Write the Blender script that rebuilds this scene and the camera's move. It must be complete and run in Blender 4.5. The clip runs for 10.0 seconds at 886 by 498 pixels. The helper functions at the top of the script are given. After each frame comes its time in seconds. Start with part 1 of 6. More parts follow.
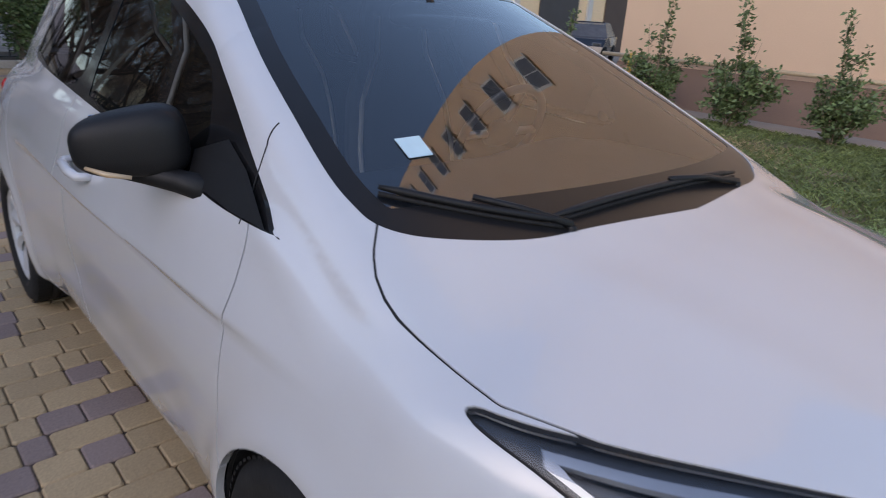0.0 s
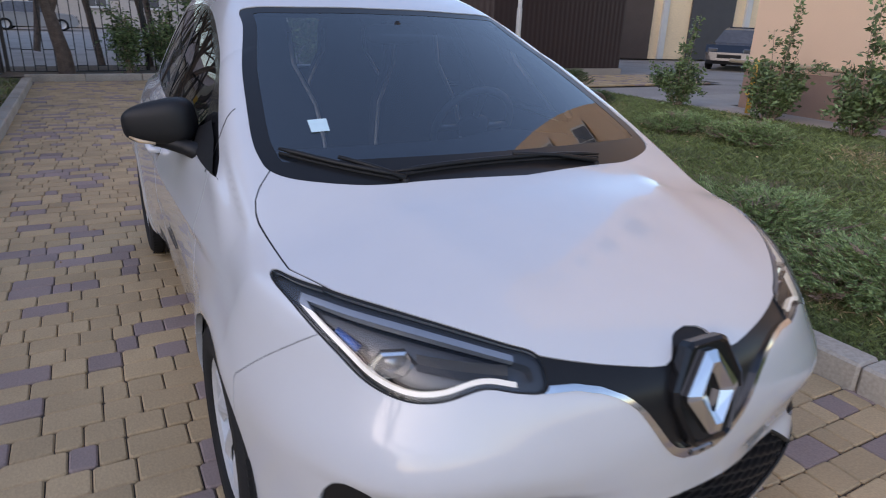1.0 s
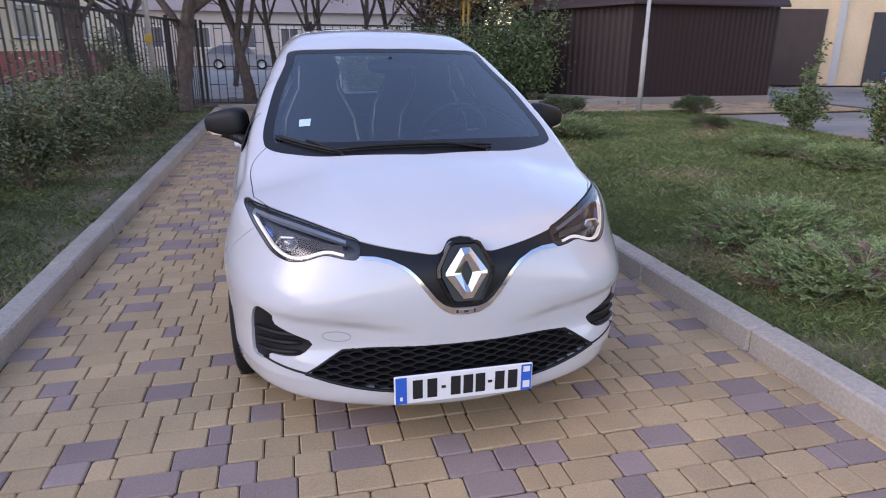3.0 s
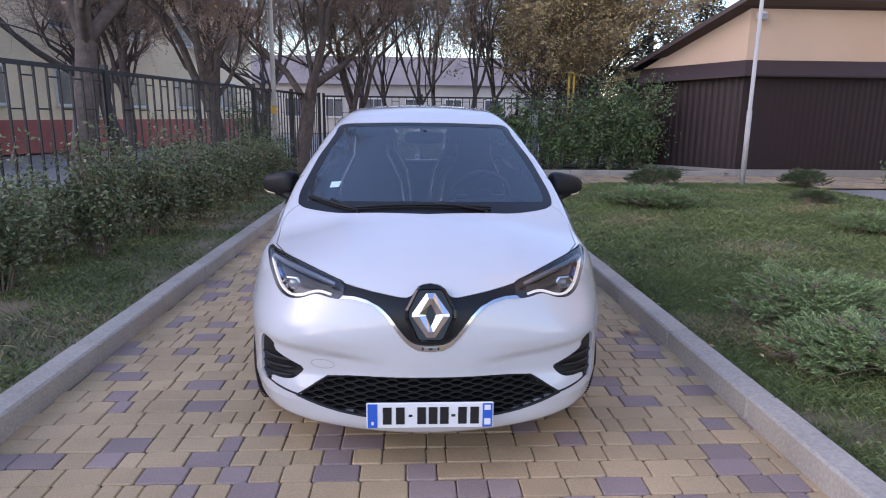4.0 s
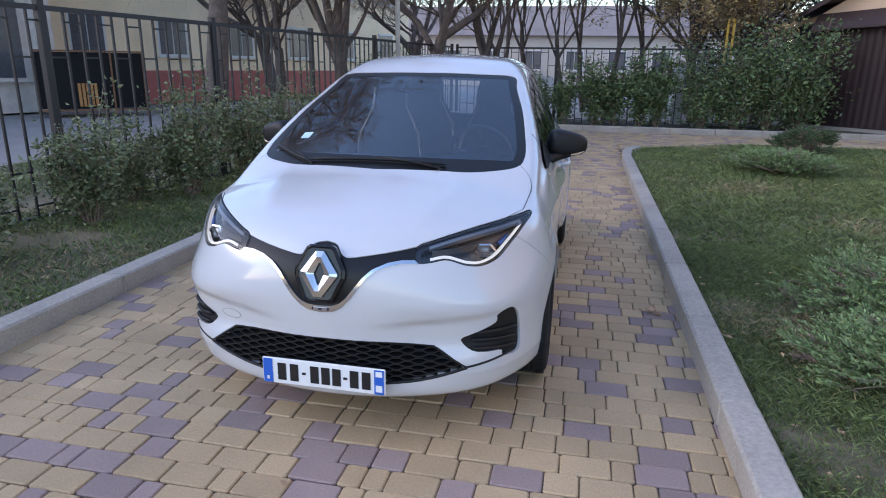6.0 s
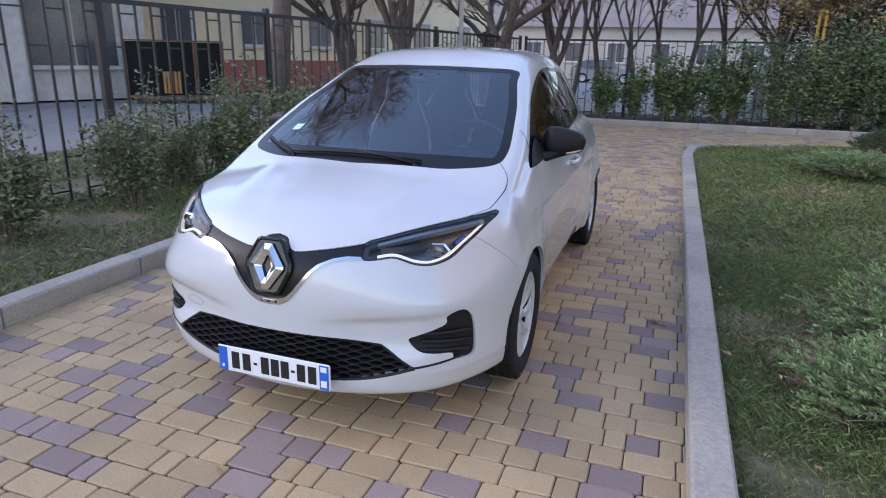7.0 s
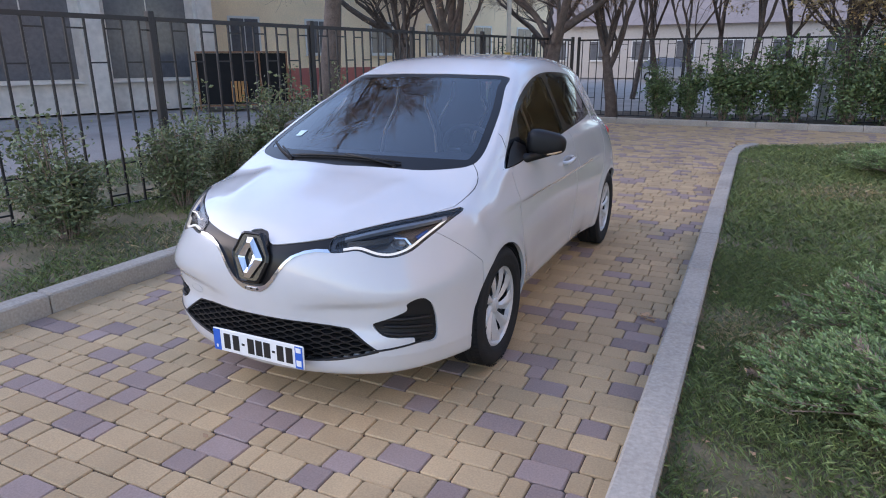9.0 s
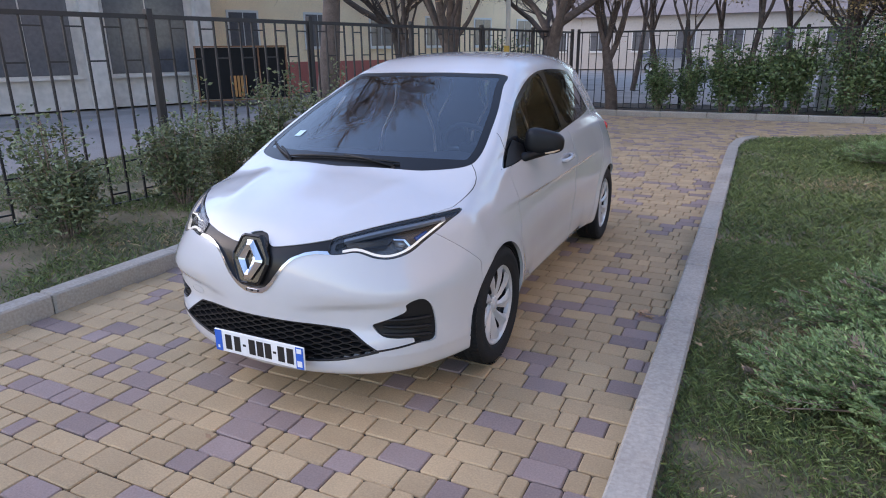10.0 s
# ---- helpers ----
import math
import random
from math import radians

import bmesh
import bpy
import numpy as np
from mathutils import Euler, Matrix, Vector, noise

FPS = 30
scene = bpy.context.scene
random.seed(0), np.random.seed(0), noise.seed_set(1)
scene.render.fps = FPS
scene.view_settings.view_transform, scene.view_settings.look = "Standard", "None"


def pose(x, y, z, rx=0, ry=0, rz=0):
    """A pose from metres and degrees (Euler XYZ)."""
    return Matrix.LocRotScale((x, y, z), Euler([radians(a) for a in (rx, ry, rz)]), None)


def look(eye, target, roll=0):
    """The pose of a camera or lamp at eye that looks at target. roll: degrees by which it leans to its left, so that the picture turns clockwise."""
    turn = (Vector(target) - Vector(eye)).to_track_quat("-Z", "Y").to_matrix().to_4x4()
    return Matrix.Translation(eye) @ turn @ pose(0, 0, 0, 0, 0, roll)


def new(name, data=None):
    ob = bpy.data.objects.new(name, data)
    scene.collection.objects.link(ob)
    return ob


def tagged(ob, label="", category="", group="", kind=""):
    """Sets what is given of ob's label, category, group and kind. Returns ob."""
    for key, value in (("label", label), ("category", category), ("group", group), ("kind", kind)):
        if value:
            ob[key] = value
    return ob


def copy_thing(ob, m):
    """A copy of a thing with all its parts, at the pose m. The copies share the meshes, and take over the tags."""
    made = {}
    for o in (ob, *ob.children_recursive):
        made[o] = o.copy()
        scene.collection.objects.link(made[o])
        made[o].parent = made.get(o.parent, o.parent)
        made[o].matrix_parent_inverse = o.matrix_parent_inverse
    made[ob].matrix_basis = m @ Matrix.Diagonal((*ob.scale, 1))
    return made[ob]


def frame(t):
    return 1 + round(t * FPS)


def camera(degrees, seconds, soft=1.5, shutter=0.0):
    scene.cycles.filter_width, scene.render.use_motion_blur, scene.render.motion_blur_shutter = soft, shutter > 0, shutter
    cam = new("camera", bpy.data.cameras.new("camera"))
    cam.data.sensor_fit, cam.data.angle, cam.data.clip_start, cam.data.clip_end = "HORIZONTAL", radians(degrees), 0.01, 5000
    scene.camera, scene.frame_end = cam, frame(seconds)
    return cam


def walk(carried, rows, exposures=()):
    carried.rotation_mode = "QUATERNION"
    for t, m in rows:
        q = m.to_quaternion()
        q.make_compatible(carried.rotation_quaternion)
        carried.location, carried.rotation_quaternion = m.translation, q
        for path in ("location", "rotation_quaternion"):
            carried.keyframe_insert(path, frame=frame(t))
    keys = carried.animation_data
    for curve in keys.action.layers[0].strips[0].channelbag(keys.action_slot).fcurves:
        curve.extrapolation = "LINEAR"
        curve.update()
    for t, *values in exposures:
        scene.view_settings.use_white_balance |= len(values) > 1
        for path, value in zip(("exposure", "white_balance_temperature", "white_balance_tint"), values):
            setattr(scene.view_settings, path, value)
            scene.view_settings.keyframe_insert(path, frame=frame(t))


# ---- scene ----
cam = camera(69.5, 10.0, soft=1.0, shutter=0.3)
PATH = [
    (0, (-1.259, 0.108, 1.354), (0.019, 1.484, 0.663), 3.7),
    (0.5, (-1.232, -0.349, 1.4), (-0.155, 1.19, 0.713), 1.0),
    (1, (-1.047, -0.732, 1.416), (-0.139, 0.913, 0.732), 2.1),
    (1.5, (-0.905, -1.096, 1.418), (-0.089, 0.599, 0.74), 1.5),
    (2, (-0.819, -1.424, 1.442), (-0.128, 0.337, 0.795), 0.3),
    (3.5, (-0.344, -2.254, 1.465), (-0.074, -0.346, 0.93), 0.7),
    (4, (-0.072, -2.423, 1.489), (0.023, -0.468, 1.076), 0.6),
    (4.5, (0.131, -2.403, 1.479), (0.213, -0.452, 1.048), 0.3),
    (5, (0.363, -2.257, 1.448), (0.406, -0.317, 0.962), 0.5),
    (5.5, (0.66, -2.223, 1.465), (0.432, -0.308, 0.934), 0.4),
    (6.8, (1.311, -1.995, 1.494), (0.756, -0.165, 0.91), 1.5),
    (7, (1.397, -1.966, 1.498), (0.766, -0.16, 0.916), 1.3),
    (7.5, (1.719, -1.999, 1.556), (0.957, -0.224, 1.036), 1.1),
    (8, (1.838, -1.991, 1.598), (1.042, -0.23, 1.084), 1.0),
    (8.5, (1.876, -1.995, 1.56), (1.053, -0.251, 1.03), 0.6),
    (9, (1.9, -2.015, 1.536), (1.069, -0.289, 0.96), -0.3),
    (9.5, (1.907, -2.012, 1.549), (1.074, -0.296, 0.948), -0.8),
    (10, (1.914, -2.019, 1.578), (1.083, -0.301, 0.979), -0.7),
]
walk(cam, [(t, look(eye, target, roll)) for t, eye, target, roll in PATH],
     exposures=[(0, -0.3, 7050, 20), (1, -0.2, 7000, 22), (2, 0.0, 7050, 28), (3.5, 0.2, 6750, 29), (5.5, 0.2, 6350, 20), (7.5, 0.35, 6700, 22), (10, 0.3, 6750, 22)])

# ---- world and sun: low evening sky, soft light ----
world = bpy.data.worlds.new("world")
scene.world = world
world.use_nodes = True
wn = world.node_tree.nodes
sky = wn.new("ShaderNodeTexSky")
sky.sky_type = "NISHITA"
sky.sun_disc = False
sky.sun_elevation = radians(25)
sky.sun_rotation = radians(250)
sky.air_density, sky.dust_density, sky.ozone_density = 1.2, 0.8, 3.0
wn["Background"].inputs["Strength"].default_value = 0.36
world.node_tree.links.new(sky.outputs["Color"], wn["Background"].inputs["Color"])
sun_data = bpy.data.lights.new("sun", "SUN")
sun_data.energy, sun_data.angle, sun_data.color = 0.5, radians(70), (1.0, 0.88, 0.76)
sun = new("sun", sun_data)
sun.matrix_world = look((-14, -5, 6.9), (0, 0, 0))

# ---- materials ----
def node_mat(name):
    m = bpy.data.materials.new(name)
    m.use_nodes = True
    return m, m.node_tree.nodes, m.node_tree.links, m.node_tree.nodes["Principled BSDF"]


def mat(name, color, rough=0.6, metal=0.0, var=0.15, scale=6.0, fine=60.0, bump_h=0.0, bump_s=80.0, coat=0.0,
        tint=None, per="", hue=0.0, spec=0.5, tone=0.21):
    """Base colour with variation at two scales and fine relief. per: 'object' or 'island' adds a tone for each piece."""
    m, n, l, b = node_mat(name)
    tc = n.new("ShaderNodeTexCoord")
    big, small = n.new("ShaderNodeTexNoise"), n.new("ShaderNodeTexNoise")
    big.inputs["Scale"].default_value, small.inputs["Scale"].default_value = scale, fine
    big.inputs["Detail"].default_value = small.inputs["Detail"].default_value = 4
    geo = n.new("ShaderNodeNewGeometry")
    for t in (big, small):
        l.new(geo.outputs["Position"], t.inputs["Vector"])
    add = n.new("ShaderNodeMath")
    add.operation = "ADD"
    l.new(big.outputs["Fac"], add.inputs[0])
    l.new(small.outputs["Fac"], add.inputs[1])
    rng = n.new("ShaderNodeMapRange")
    rng.inputs["From Min"].default_value, rng.inputs["From Max"].default_value = 0.6, 1.4
    rng.inputs["To Min"].default_value, rng.inputs["To Max"].default_value = 1 - var, 1 + var
    l.new(add.outputs[0], rng.inputs["Value"])
    value = rng.outputs[0]
    if per:
        src = n.new("ShaderNodeObjectInfo").outputs["Random"] if per == "object" else geo.outputs["Random Per Island"]
        r2 = n.new("ShaderNodeMapRange")
        r2.inputs["To Min"].default_value, r2.inputs["To Max"].default_value = 1 - tone, 1 + tone
        l.new(src, r2.inputs["Value"])
        mul = n.new("ShaderNodeMath")
        mul.operation = "MULTIPLY"
        l.new(value, mul.inputs[0])
        l.new(r2.outputs[0], mul.inputs[1])
        value = mul.outputs[0]
    hsv = n.new("ShaderNodeHueSaturation")
    hsv.inputs["Color"].default_value = (*color, 1)
    l.new(value, hsv.inputs["Value"])
    out = hsv.outputs["Color"]
    if tint:
        mix = n.new("ShaderNodeMix")
        mix.data_type = "RGBA"
        ramp = n.new("ShaderNodeMapRange")
        ramp.inputs["From Min"].default_value, ramp.inputs["From Max"].default_value = 0.45, 0.65
        l.new(big.outputs["Fac"], ramp.inputs["Value"])
        l.new(ramp.outputs[0], mix.inputs["Factor"])
        l.new(out, mix.inputs["A"])
        mix.inputs["B"].default_value = (*tint, 1)
        out = mix.outputs["Result"]
    l.new(out, b.inputs["Base Color"])
    b.inputs["Roughness"].default_value, b.inputs["Metallic"].default_value = rough, metal
    b.inputs["Specular IOR Level"].default_value = spec
    b.inputs["Coat Weight"].default_value = coat
    b.inputs["Coat Roughness"].default_value = 0.04
    if bump_h:
        bn, bt = n.new("ShaderNodeBump"), n.new("ShaderNodeTexNoise")
        bt.inputs["Scale"].default_value, bt.inputs["Detail"].default_value = bump_s, 6
        l.new(geo.outputs["Position"], bt.inputs["Vector"])
        bn.inputs["Distance"].default_value, bn.inputs["Strength"].default_value = bump_h, 0.8
        l.new(bt.outputs["Fac"], bn.inputs["Height"])
        l.new(bn.outputs["Normal"], b.inputs["Normal"])
    return m


def glass_mat(name, tint, ior=1.5, rough=0.0):
    m, n, l, b = node_mat(name)
    n.remove(b)
    tr, gl, mx, fr = (n.new("ShaderNodeBsdfTransparent"), n.new("ShaderNodeBsdfGlossy"), n.new("ShaderNodeMixShader"),
                      n.new("ShaderNodeFresnel"))
    tr.inputs["Color"].default_value = (*tint, 1)
    gl.inputs["Roughness"].default_value = rough
    fr.inputs["IOR"].default_value = ior
    l.new(fr.outputs[0], mx.inputs[0])
    l.new(tr.outputs[0], mx.inputs[1])
    l.new(gl.outputs[0], mx.inputs[2])
    l.new(mx.outputs[0], n["Material Output"].inputs["Surface"])
    return m


def glow_mat(name, color, strength, base=(0.8, 0.8, 0.8)):
    m, n, l, b = node_mat(name)
    b.inputs["Base Color"].default_value = (*base, 1)
    b.inputs["Emission Color"].default_value = (*color, 1)
    b.inputs["Emission Strength"].default_value = strength
    b.inputs["Roughness"].default_value = 0.25
    return m


M = {
    "paint": mat("white_car_paint", (0.60, 0.605, 0.622), 0.26, 0, 0.02, 1.2, 9, coat=1.0),
    "black_gloss": mat("black_gloss_plastic", (0.010, 0.010, 0.011), 0.16, 0, 0.1, coat=0.15, spec=0.35),
    "band_black": mat("dark_satin_strip", (0.014, 0.014, 0.015), 0.28, 0, 0.1, 20, 200, spec=0.3),
    "lamp_trim": mat("blue_grey_lamp_trim", (0.42, 0.44, 0.48), 0.25, 0.4, 0.08),
    "black_plastic": mat("black_grained_plastic", (0.010, 0.010, 0.011), 0.5, 0, 0.12, 20, 300, 0.0006, 700, spec=0.35),
    "inner_dark": mat("dark_inner_metal", (0.01, 0.01, 0.011), 0.8, 0, 0.2),
    "rubber": mat("tyre_rubber", (0.018, 0.018, 0.019), 0.75, 0, 0.25, 8, 90, 0.001, 200, spec=0.25),
    "rim": mat("silver_wheel_paint", (0.56, 0.57, 0.585), 0.3, 0.25, 0.06, 9, 80),
    "chrome": mat("chrome", (0.72, 0.72, 0.73), 0.13, 1.0, 0.03),
    "satin": mat("satin_metal", (0.5, 0.5, 0.52), 0.28, 1.0, 0.05),
    "screen": glass_mat("windscreen_glass", (0.90, 0.93, 0.95), 2.5),
    "side_glass": glass_mat("tinted_side_glass", (0.55, 0.58, 0.59), 1.8),
    "rear_glass": glass_mat("clear_rear_glass", (0.78, 0.80, 0.80), 1.5),
    "lens": glass_mat("clear_lamp_lens", (0.97, 0.98, 0.98), 1.45),
    "rim_grey": mat("grey_moulded_rim", (0.27, 0.275, 0.29), 0.5, 0, 0.06),
    "seat": mat("dark_seat_cloth", (0.045, 0.047, 0.055), 0.9, 0, 0.2, 12, 200, 0.001, 500),
    "piping": mat("pale_seat_piping", (0.66, 0.67, 0.68), 0.6, 0, 0.05),
    "dash": mat("dark_dashboard", (0.12, 0.125, 0.135), 0.7, 0, 0.15, 15, 250, 0.0006, 500),
    "plate": mat("white_number_plate", (0.80, 0.80, 0.80), 0.35, 0, 0.03),
    "plate_blue": mat("blue_plate_band", (0.02, 0.12, 0.55), 0.35, 0, 0.05),
    "plate_ink": mat("black_plate_ink", (0.012, 0.012, 0.014), 0.4, 0, 0.05),
    "drl": glow_mat("daytime_light_strip", (1.0, 1.0, 0.95), 0.45, (0.7, 0.71, 0.71)),
    "amber": mat("amber_lens", (0.65, 0.22, 0.02), 0.2, 0, 0.05, coat=0.5),
    "red_lens": mat("red_lens", (0.45, 0.01, 0.01), 0.15, 0, 0.05, coat=0.5),
    "blue_film": mat("blue_lamp_reflector", (0.03, 0.12, 0.42), 0.2, 0.3, 0.05),
    "lamp_dark": mat("black_lamp_housing", (0.065, 0.067, 0.075), 0.22, 0, 0.1, coat=0.5),
    "lamp_grey": mat("smoked_grey_lamp_edge", (0.06, 0.062, 0.068), 0.25, 0.3, 0.1),
    "lamp_eye": mat("projector_glass", (0.25, 0.26, 0.28), 0.08, 0.6, 0.05, coat=1.0),
    "lamp_amber": mat("pale_amber_lens", (0.55, 0.40, 0.25), 0.2, 0, 0.05, coat=0.5),
    "handle_shade": mat("joint_and_shade_grey", (0.32, 0.33, 0.34), 0.5, 0, 0.05),
    "headlining": mat("pale_headlining", (0.6, 0.6, 0.6), 0.9, 0, 0.05),
    "sticker": mat("pale_blue_sticker", (0.55, 0.74, 0.80), 0.6, 0, 0.05),
    "tan": mat("tan_concrete_paver", (0.455, 0.328, 0.188), 0.85, 0, 0.24, 1.8, 120, 0.0014, 170, per="object", tone=0.11),
    "mauve": mat("mauve_concrete_paver", (0.300, 0.224, 0.200), 0.85, 0, 0.24, 1.8, 120, 0.0014, 170, per="object", tone=0.13),
    "tan_i": mat("tan_concrete_pavers", (0.455, 0.328, 0.188), 0.85, 0, 0.24, 1.8, 120, 0.0014, 170, per="island", tone=0.11),
    "mauve_i": mat("mauve_concrete_pavers", (0.300, 0.224, 0.200), 0.85, 0, 0.24, 1.8, 120, 0.0014, 170, per="island", tone=0.13),
    "bed": mat("sandy_joint_bed", (0.07, 0.055, 0.042), 0.95, 0, 0.3, 4, 90, 0.004, 120),
    "kerb": mat("grey_concrete_kerb", (0.385, 0.350, 0.300), 0.92, 0, 0.30, 2.0, 60, 0.0012, 120),
    "soil": mat("brown_soil", (0.10, 0.075, 0.05), 0.95, 0, 0.35, 3, 40, 0.012, 40),
    "turf": mat("turf_ground", (0.145, 0.130, 0.072), 0.95, 0, 0.4, 2.2, 60, 0.02, 50, tint=(0.25, 0.195, 0.13)),
    "grass": mat("grass_blades", (0.140, 0.182, 0.059), 0.55, 0, 0.45, 1.4, 25, per="island", tone=0.45),
    "dry_grass": mat("dry_grass_blades", (0.36, 0.285, 0.155), 0.7, 0, 0.3, 1.6, 25, per="island"),
    "asphalt": mat("grey_asphalt", (0.33, 0.298, 0.27), 0.92, 0, 0.35, 0.6, 60, 0.006, 90, tint=(0.25, 0.222, 0.20)),
    "iron": mat("dark_painted_iron", (0.022, 0.02, 0.02), 0.5, 0, 0.3, 6, 60, 0.0008, 120),
    "bark": mat("tree_bark", (0.125, 0.098, 0.083), 0.95, 0, 0.5, 9, 70, 0.02, 38),
    "twig": mat("brown_twigs", (0.30, 0.22, 0.17), 0.9, 0, 0.35, 5, 40),
    "leaf_dry": mat("dry_brown_leaves", (0.46, 0.29, 0.17), 0.75, 0, 0.4, 3, 20, per="island"),
    "leaf_gold": mat("golden_brown_leaves", (0.46, 0.345, 0.16), 0.7, 0, 0.45, 3, 20, per="island", tone=0.35),
    "leaf": mat("green_shrub_leaves", (0.115, 0.170, 0.066), 0.5, 0, 0.45, 3, 20, per="island", tone=0.45),
    "leaf_grey": mat("grey_green_leaves", (0.165, 0.195, 0.092), 0.5, 0, 0.45, 3, 20, per="island", tone=0.45),
    "juniper": mat("juniper_sprays", (0.205, 0.295, 0.115), 0.6, 0, 0.4, 4, 30, per="island", tone=0.35),
    "juniper_dark": mat("dark_juniper_sprays", (0.075, 0.125, 0.045), 0.6, 0, 0.4, 4, 30, per="island", tone=0.35),
    "conifer": mat("dark_conifer", (0.022, 0.045, 0.022), 0.7, 0, 0.4, 2, 20, per="island"),
    "peach": mat("peach_plaster", (0.72, 0.51, 0.355), 0.9, 0, 0.05, 0.9, 60, 0.002, 150),
    "peach_far": mat("faded_peach_plaster", (0.86, 0.68, 0.45), 0.9, 0, 0.16, 0.7, 24, 0.002, 90),
    "plinth": mat("pinkish_brown_plinth", (0.30, 0.20, 0.155), 0.9, 0, 0.1, 1.2, 60, 0.003, 120),
    "red_plinth": mat("dull_red_plinth", (0.42, 0.13, 0.105), 0.85, 0, 0.2, 0.9, 30, 0.002, 80),
    "concrete": mat("grey_plaster_wall", (0.60, 0.555, 0.505), 0.9, 0, 0.24, 0.6, 5, 0.003, 70),
    "slab": mat("pale_concrete_slab", (0.36, 0.32, 0.28), 0.9, 0, 0.15, 2, 60, 0.002, 100),
    "brown_metal": mat("dark_brown_corrugated_steel", (0.034, 0.018, 0.018), 0.45, 0.1, 0.12, 1.5, 40),
    "brown_roof": mat("brown_roof_steel", (0.060, 0.038, 0.036), 0.45, 0.1, 0.12, 1.5, 40),
    "pipe_white": mat("off_white_painted_pole", (0.52, 0.50, 0.46), 0.5, 0, 0.15, 3, 50),
    "yellow": mat("yellow_gas_pipe_paint", (0.58, 0.36, 0.06), 0.45, 0, 0.12, 6, 50),
    "cream_pipe": mat("cream_pipe_paint", (0.62, 0.47, 0.30), 0.5, 0, 0.1, 6, 50),
    "window": mat("dark_window_glass", (0.11, 0.112, 0.122), 0.18, 0, 0.25, 1.2, 9, spec=0.5),
    "frame_white": mat("white_window_frame", (0.62, 0.62, 0.60), 0.5, 0, 0.05),
    "door_brown": mat("brown_garage_door", (0.085, 0.06, 0.05), 0.6, 0, 0.15, 2, 30),
    "door_grey": mat("dark_grey_door", (0.06, 0.06, 0.065), 0.6, 0, 0.15, 2, 30),
    "orange_slat": mat("orange_varnished_slat", (0.46, 0.22, 0.07), 0.6, 0, 0.2, 6, 40),
    "rust": mat("orange_brown_frame", (0.22, 0.105, 0.05), 0.7, 0, 0.2, 6, 40),
    "black_panel": mat("black_panel", (0.010, 0.010, 0.011), 0.6, 0, 0.2, spec=0.2),
    "blue_paint": mat("black_car_paint", (0.012, 0.014, 0.02), 0.25, 0.2, 0.05, coat=0.8),
    "silver_paint": mat("silver_car_paint", (0.42, 0.43, 0.44), 0.3, 0.4, 0.05, coat=0.8),
    "far_wall": mat("far_pale_wall", (0.48, 0.44, 0.40), 0.9, 0, 0.12, 0.3, 8),
    "far_roof": mat("far_grey_brown_roof", (0.27, 0.22, 0.20), 0.8, 0, 0.2, 0.5, 8),
    "grey_roof": mat("grey_slate_roof", (0.22, 0.22, 0.23), 0.8, 0, 0.15, 0.5, 10),
}


# ---- small builders ----
def link_mesh(name, me, material, parent=None, label="", smooth=False):
    mats = material if isinstance(material, (list, tuple)) else [material]
    for mm in mats:
        me.materials.append(M[mm] if isinstance(mm, str) else mm)
    if smooth:
        me.polygons.foreach_set("use_smooth", [True] * len(me.polygons))
    ob = new(name, me)
    if parent is not None:
        ob.parent = parent
    if label:
        tagged(ob, label)
    return ob


def part(name, bm, material, parent=None, label="", smooth=False):
    me = bpy.data.meshes.new(name)
    bm.normal_update()
    bm.to_mesh(me)
    bm.free()
    return link_mesh(name, me, material, parent, label, smooth)


def raw(name, verts, faces, material, parent=None, label="", smooth=False, slots=None):
    me = bpy.data.meshes.new(name)
    verts = np.asarray(verts, dtype=np.float64)
    if isinstance(faces, np.ndarray):
        k = faces.shape[1]
        me.vertices.add(len(verts))
        me.vertices.foreach_set("co", verts.astype(np.float32).ravel())
        me.loops.add(faces.size)
        me.loops.foreach_set("vertex_index", faces.astype(np.int32).ravel())
        me.polygons.add(len(faces))
        me.polygons.foreach_set("loop_start", np.arange(len(faces), dtype=np.int32) * k)
        me.update(calc_edges=True)
    else:
        me.from_pydata(verts.tolist(), [], faces)
        me.update()
    ob = link_mesh(name, me, material, parent, label, smooth)
    if slots is not None:
        me.polygons.foreach_set("material_index", np.asarray(slots, dtype=np.int32))
    return ob


def thing(name, at, label, category, group="", kind="", turn=0):
    e = new(name)
    e.empty_display_size = 0.2
    e.matrix_world = pose(*at, 0, 0, turn)
    return tagged(e, label, category, group, kind)


def box_bm(size, at=(0, 0, 0), bevel=0.0, turn=0, bm=None, rot=None, seg=1):
    """A box of the given size centred at 'at', its edges rounded by bevel, added to bm."""
    out = bm or bmesh.new()
    tmp = bmesh.new()
    bmesh.ops.create_cube(tmp, size=1.0)
    bmesh.ops.scale(tmp, vec=size, verts=tmp.verts)
    if bevel:
        bmesh.ops.bevel(tmp, geom=tmp.edges[:], offset=bevel, segments=seg, affect="EDGES", profile=0.5)
    m = Matrix.Translation(at) @ (rot.to_4x4() if rot is not None else Matrix.Rotation(radians(turn), 4, "Z"))
    tmp.transform(m)
    me = bpy.data.meshes.new("tmp")
    tmp.to_mesh(me)
    tmp.free()
    out.from_mesh(me)
    bpy.data.meshes.remove(me)
    return out


def box(name, size, at, material, parent=None, label="", bevel=0.0, turn=0, rot=None):
    return part(name, box_bm(size, at, bevel, turn, rot=rot), material, parent, label)


